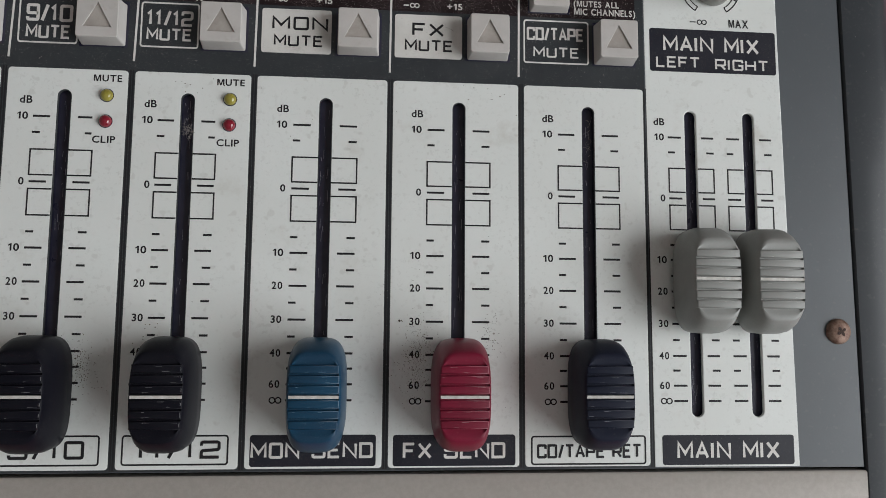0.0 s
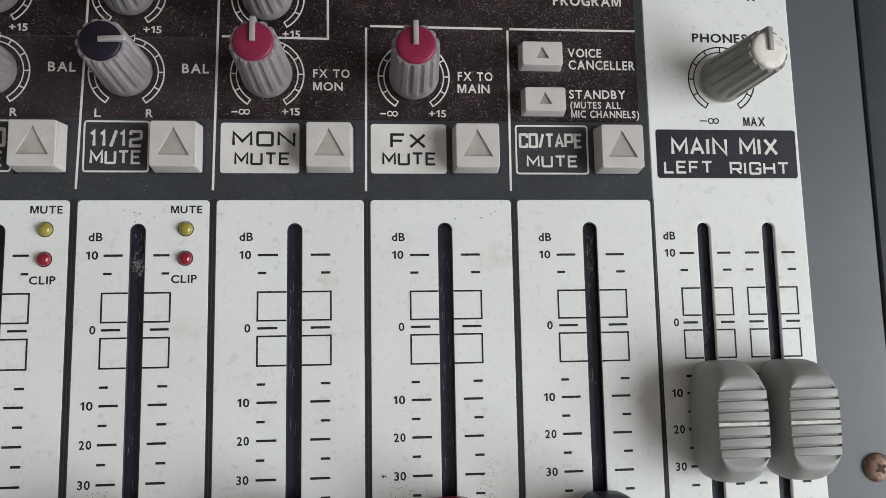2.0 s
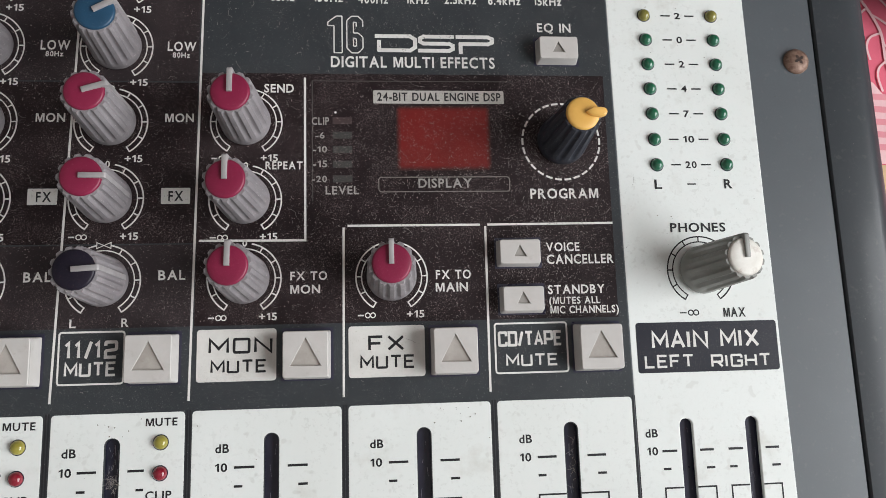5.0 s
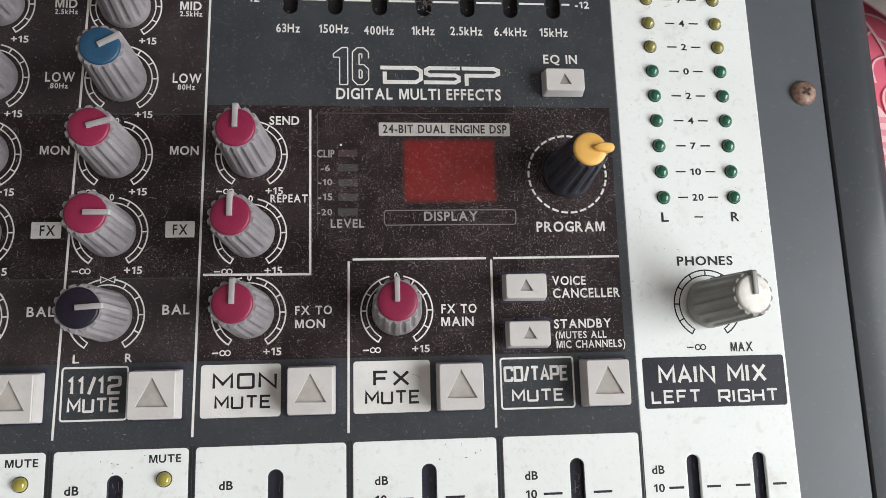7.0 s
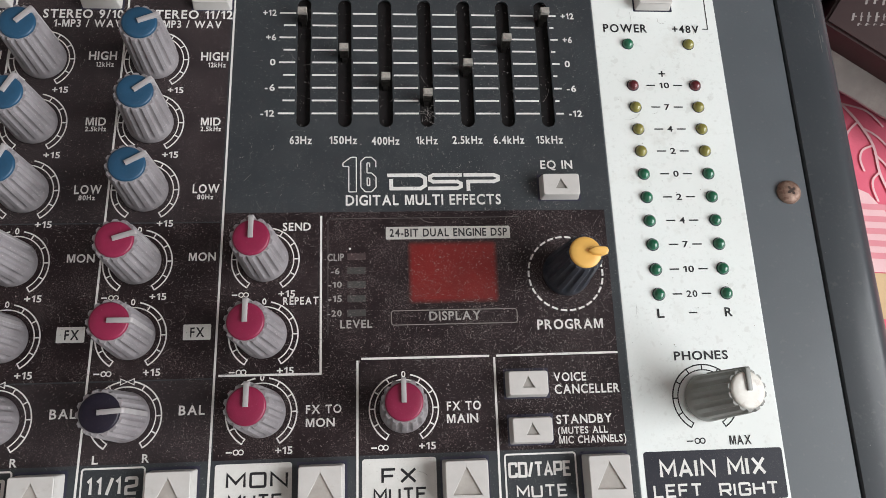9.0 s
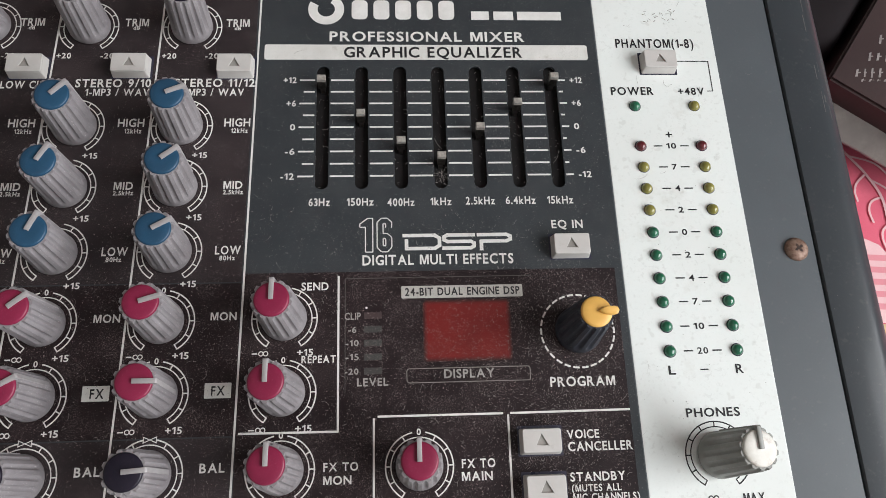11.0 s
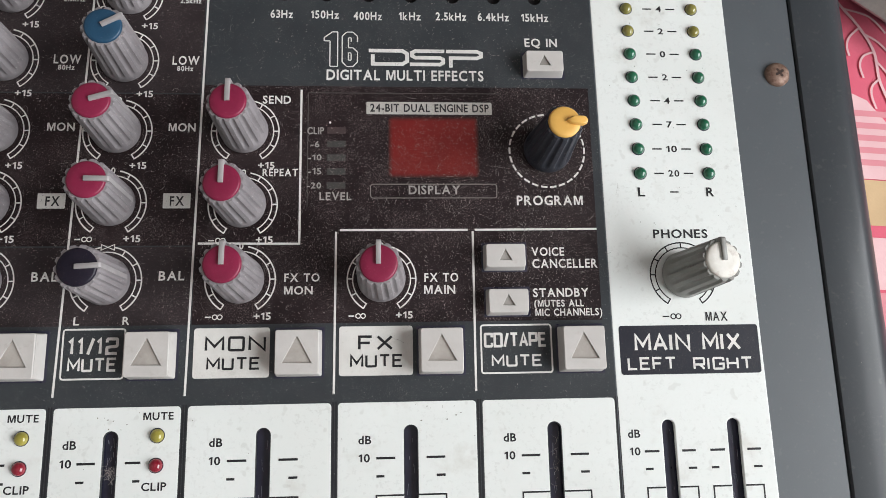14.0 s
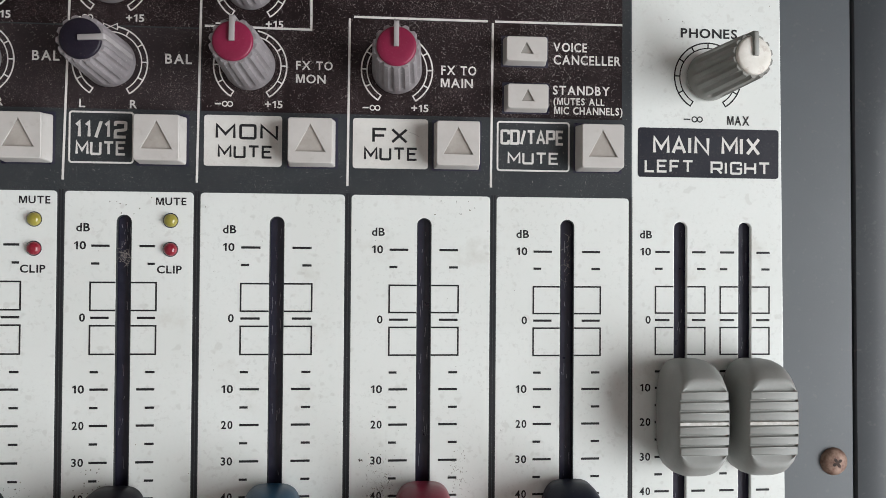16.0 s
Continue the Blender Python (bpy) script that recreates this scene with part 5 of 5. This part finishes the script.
# carton with pale unreadable lettering; its corner points at the mixer
TURN_BOX = -36.5
carton = tagged(new("carton"), "dark brown carton with pale lettering standing on the cloth", "box")
carton.matrix_world = pose(0.1340, 0.1518, 0.0012, 0, 0, TURN_BOX)
bm = bmesh.new()
box(bm, 0, 0, 0, 120, 95, 24)
bmesh.ops.bevel(bm, geom=bm.edges[:], offset=0.9, segments=2, affect="EDGES")
part("body", bm, BOX_BROWN, carton)
slope = radians(-TURN_BOX)
along, across = Vector((math.cos(slope), math.sin(slope))), Vector((-math.sin(slope), math.cos(slope)))
for r, (start, rise, n) in enumerate(((10.5, -1.2, 9), (9.0, 1.6, 9), (14.8, 7.8, 7), (20.0, 14.6, 6), (26.0, 21.5, 5))):
    bm = bmesh.new()
    x = start
    for k in range(n):
        w, h = rng.uniform(1.1, 1.9), (0.5, 1.7, 1.9, 2.0, 2.0)[r] * rng.uniform(0.75, 1.1)
        stem = [(x, -h), (x + w * 0.45, -h * 0.95), (x + w * 0.75 + 0.35 * h, h), (x + w * 0.3 + 0.35 * h, h * 0.9)]
        bar = [(x + w * 0.3, -0.1 * h), (x + w * 1.15, -0.05 * h), (x + w * 1.2, 0.22 * h), (x + w * 0.35, 0.2 * h)]
        for shape, z in ((stem, 24.12), (bar, 24.16)):
            pts = [along * px + across * (rise + py) for px, py in shape]
            flat(bm, [(q.x, q.y) for q in pts], z)
        x += w + 1.1
    part("lettering_bars", bm, CARTON_INK, carton)
bm = bmesh.new()
loft(bm, [[(x, -0.1, 15), (x + 1.5, -w, z), (x + 1.5, -w, z - 0.7), (x, -0.1, 14)] for x, w, z in ((1.5, 3.0, 13), (6, 7.0, 11.5), (13, 9.0, 11), (22, 8.0, 10.5), (34, 7.5, 10), (52, 7.0, 10))])
part("lip", bm, CLEAR_LIP, carton, "greyish plastic lip")
# plain black form added to fill the black area beside the carton
pouch = tagged(new("pouch"), "black rounded form filling the black area beside a carton", "pouch")
pouch.matrix_world = pose(0.1344, 0.1495, 0.0012, 0, 0, TURN_BOX)
bm = bmesh.new()
rings = []
for z, k in ((0, 3.0), (3, 0.6), (10, 0.0), (18, 0.8), (23, 4.0), (25, 9.0)):
    rings.append([(x, y, z + 1.5 * noise.noise((x * 0.06, y * 0.06, 3.0))) for x, y in outline(-46 + k, 12 + k, -3 - k, 120 - k, 9.0, 5)])
loft(bm, rings)
part("shell", bm, BLACK_FORM, pouch)
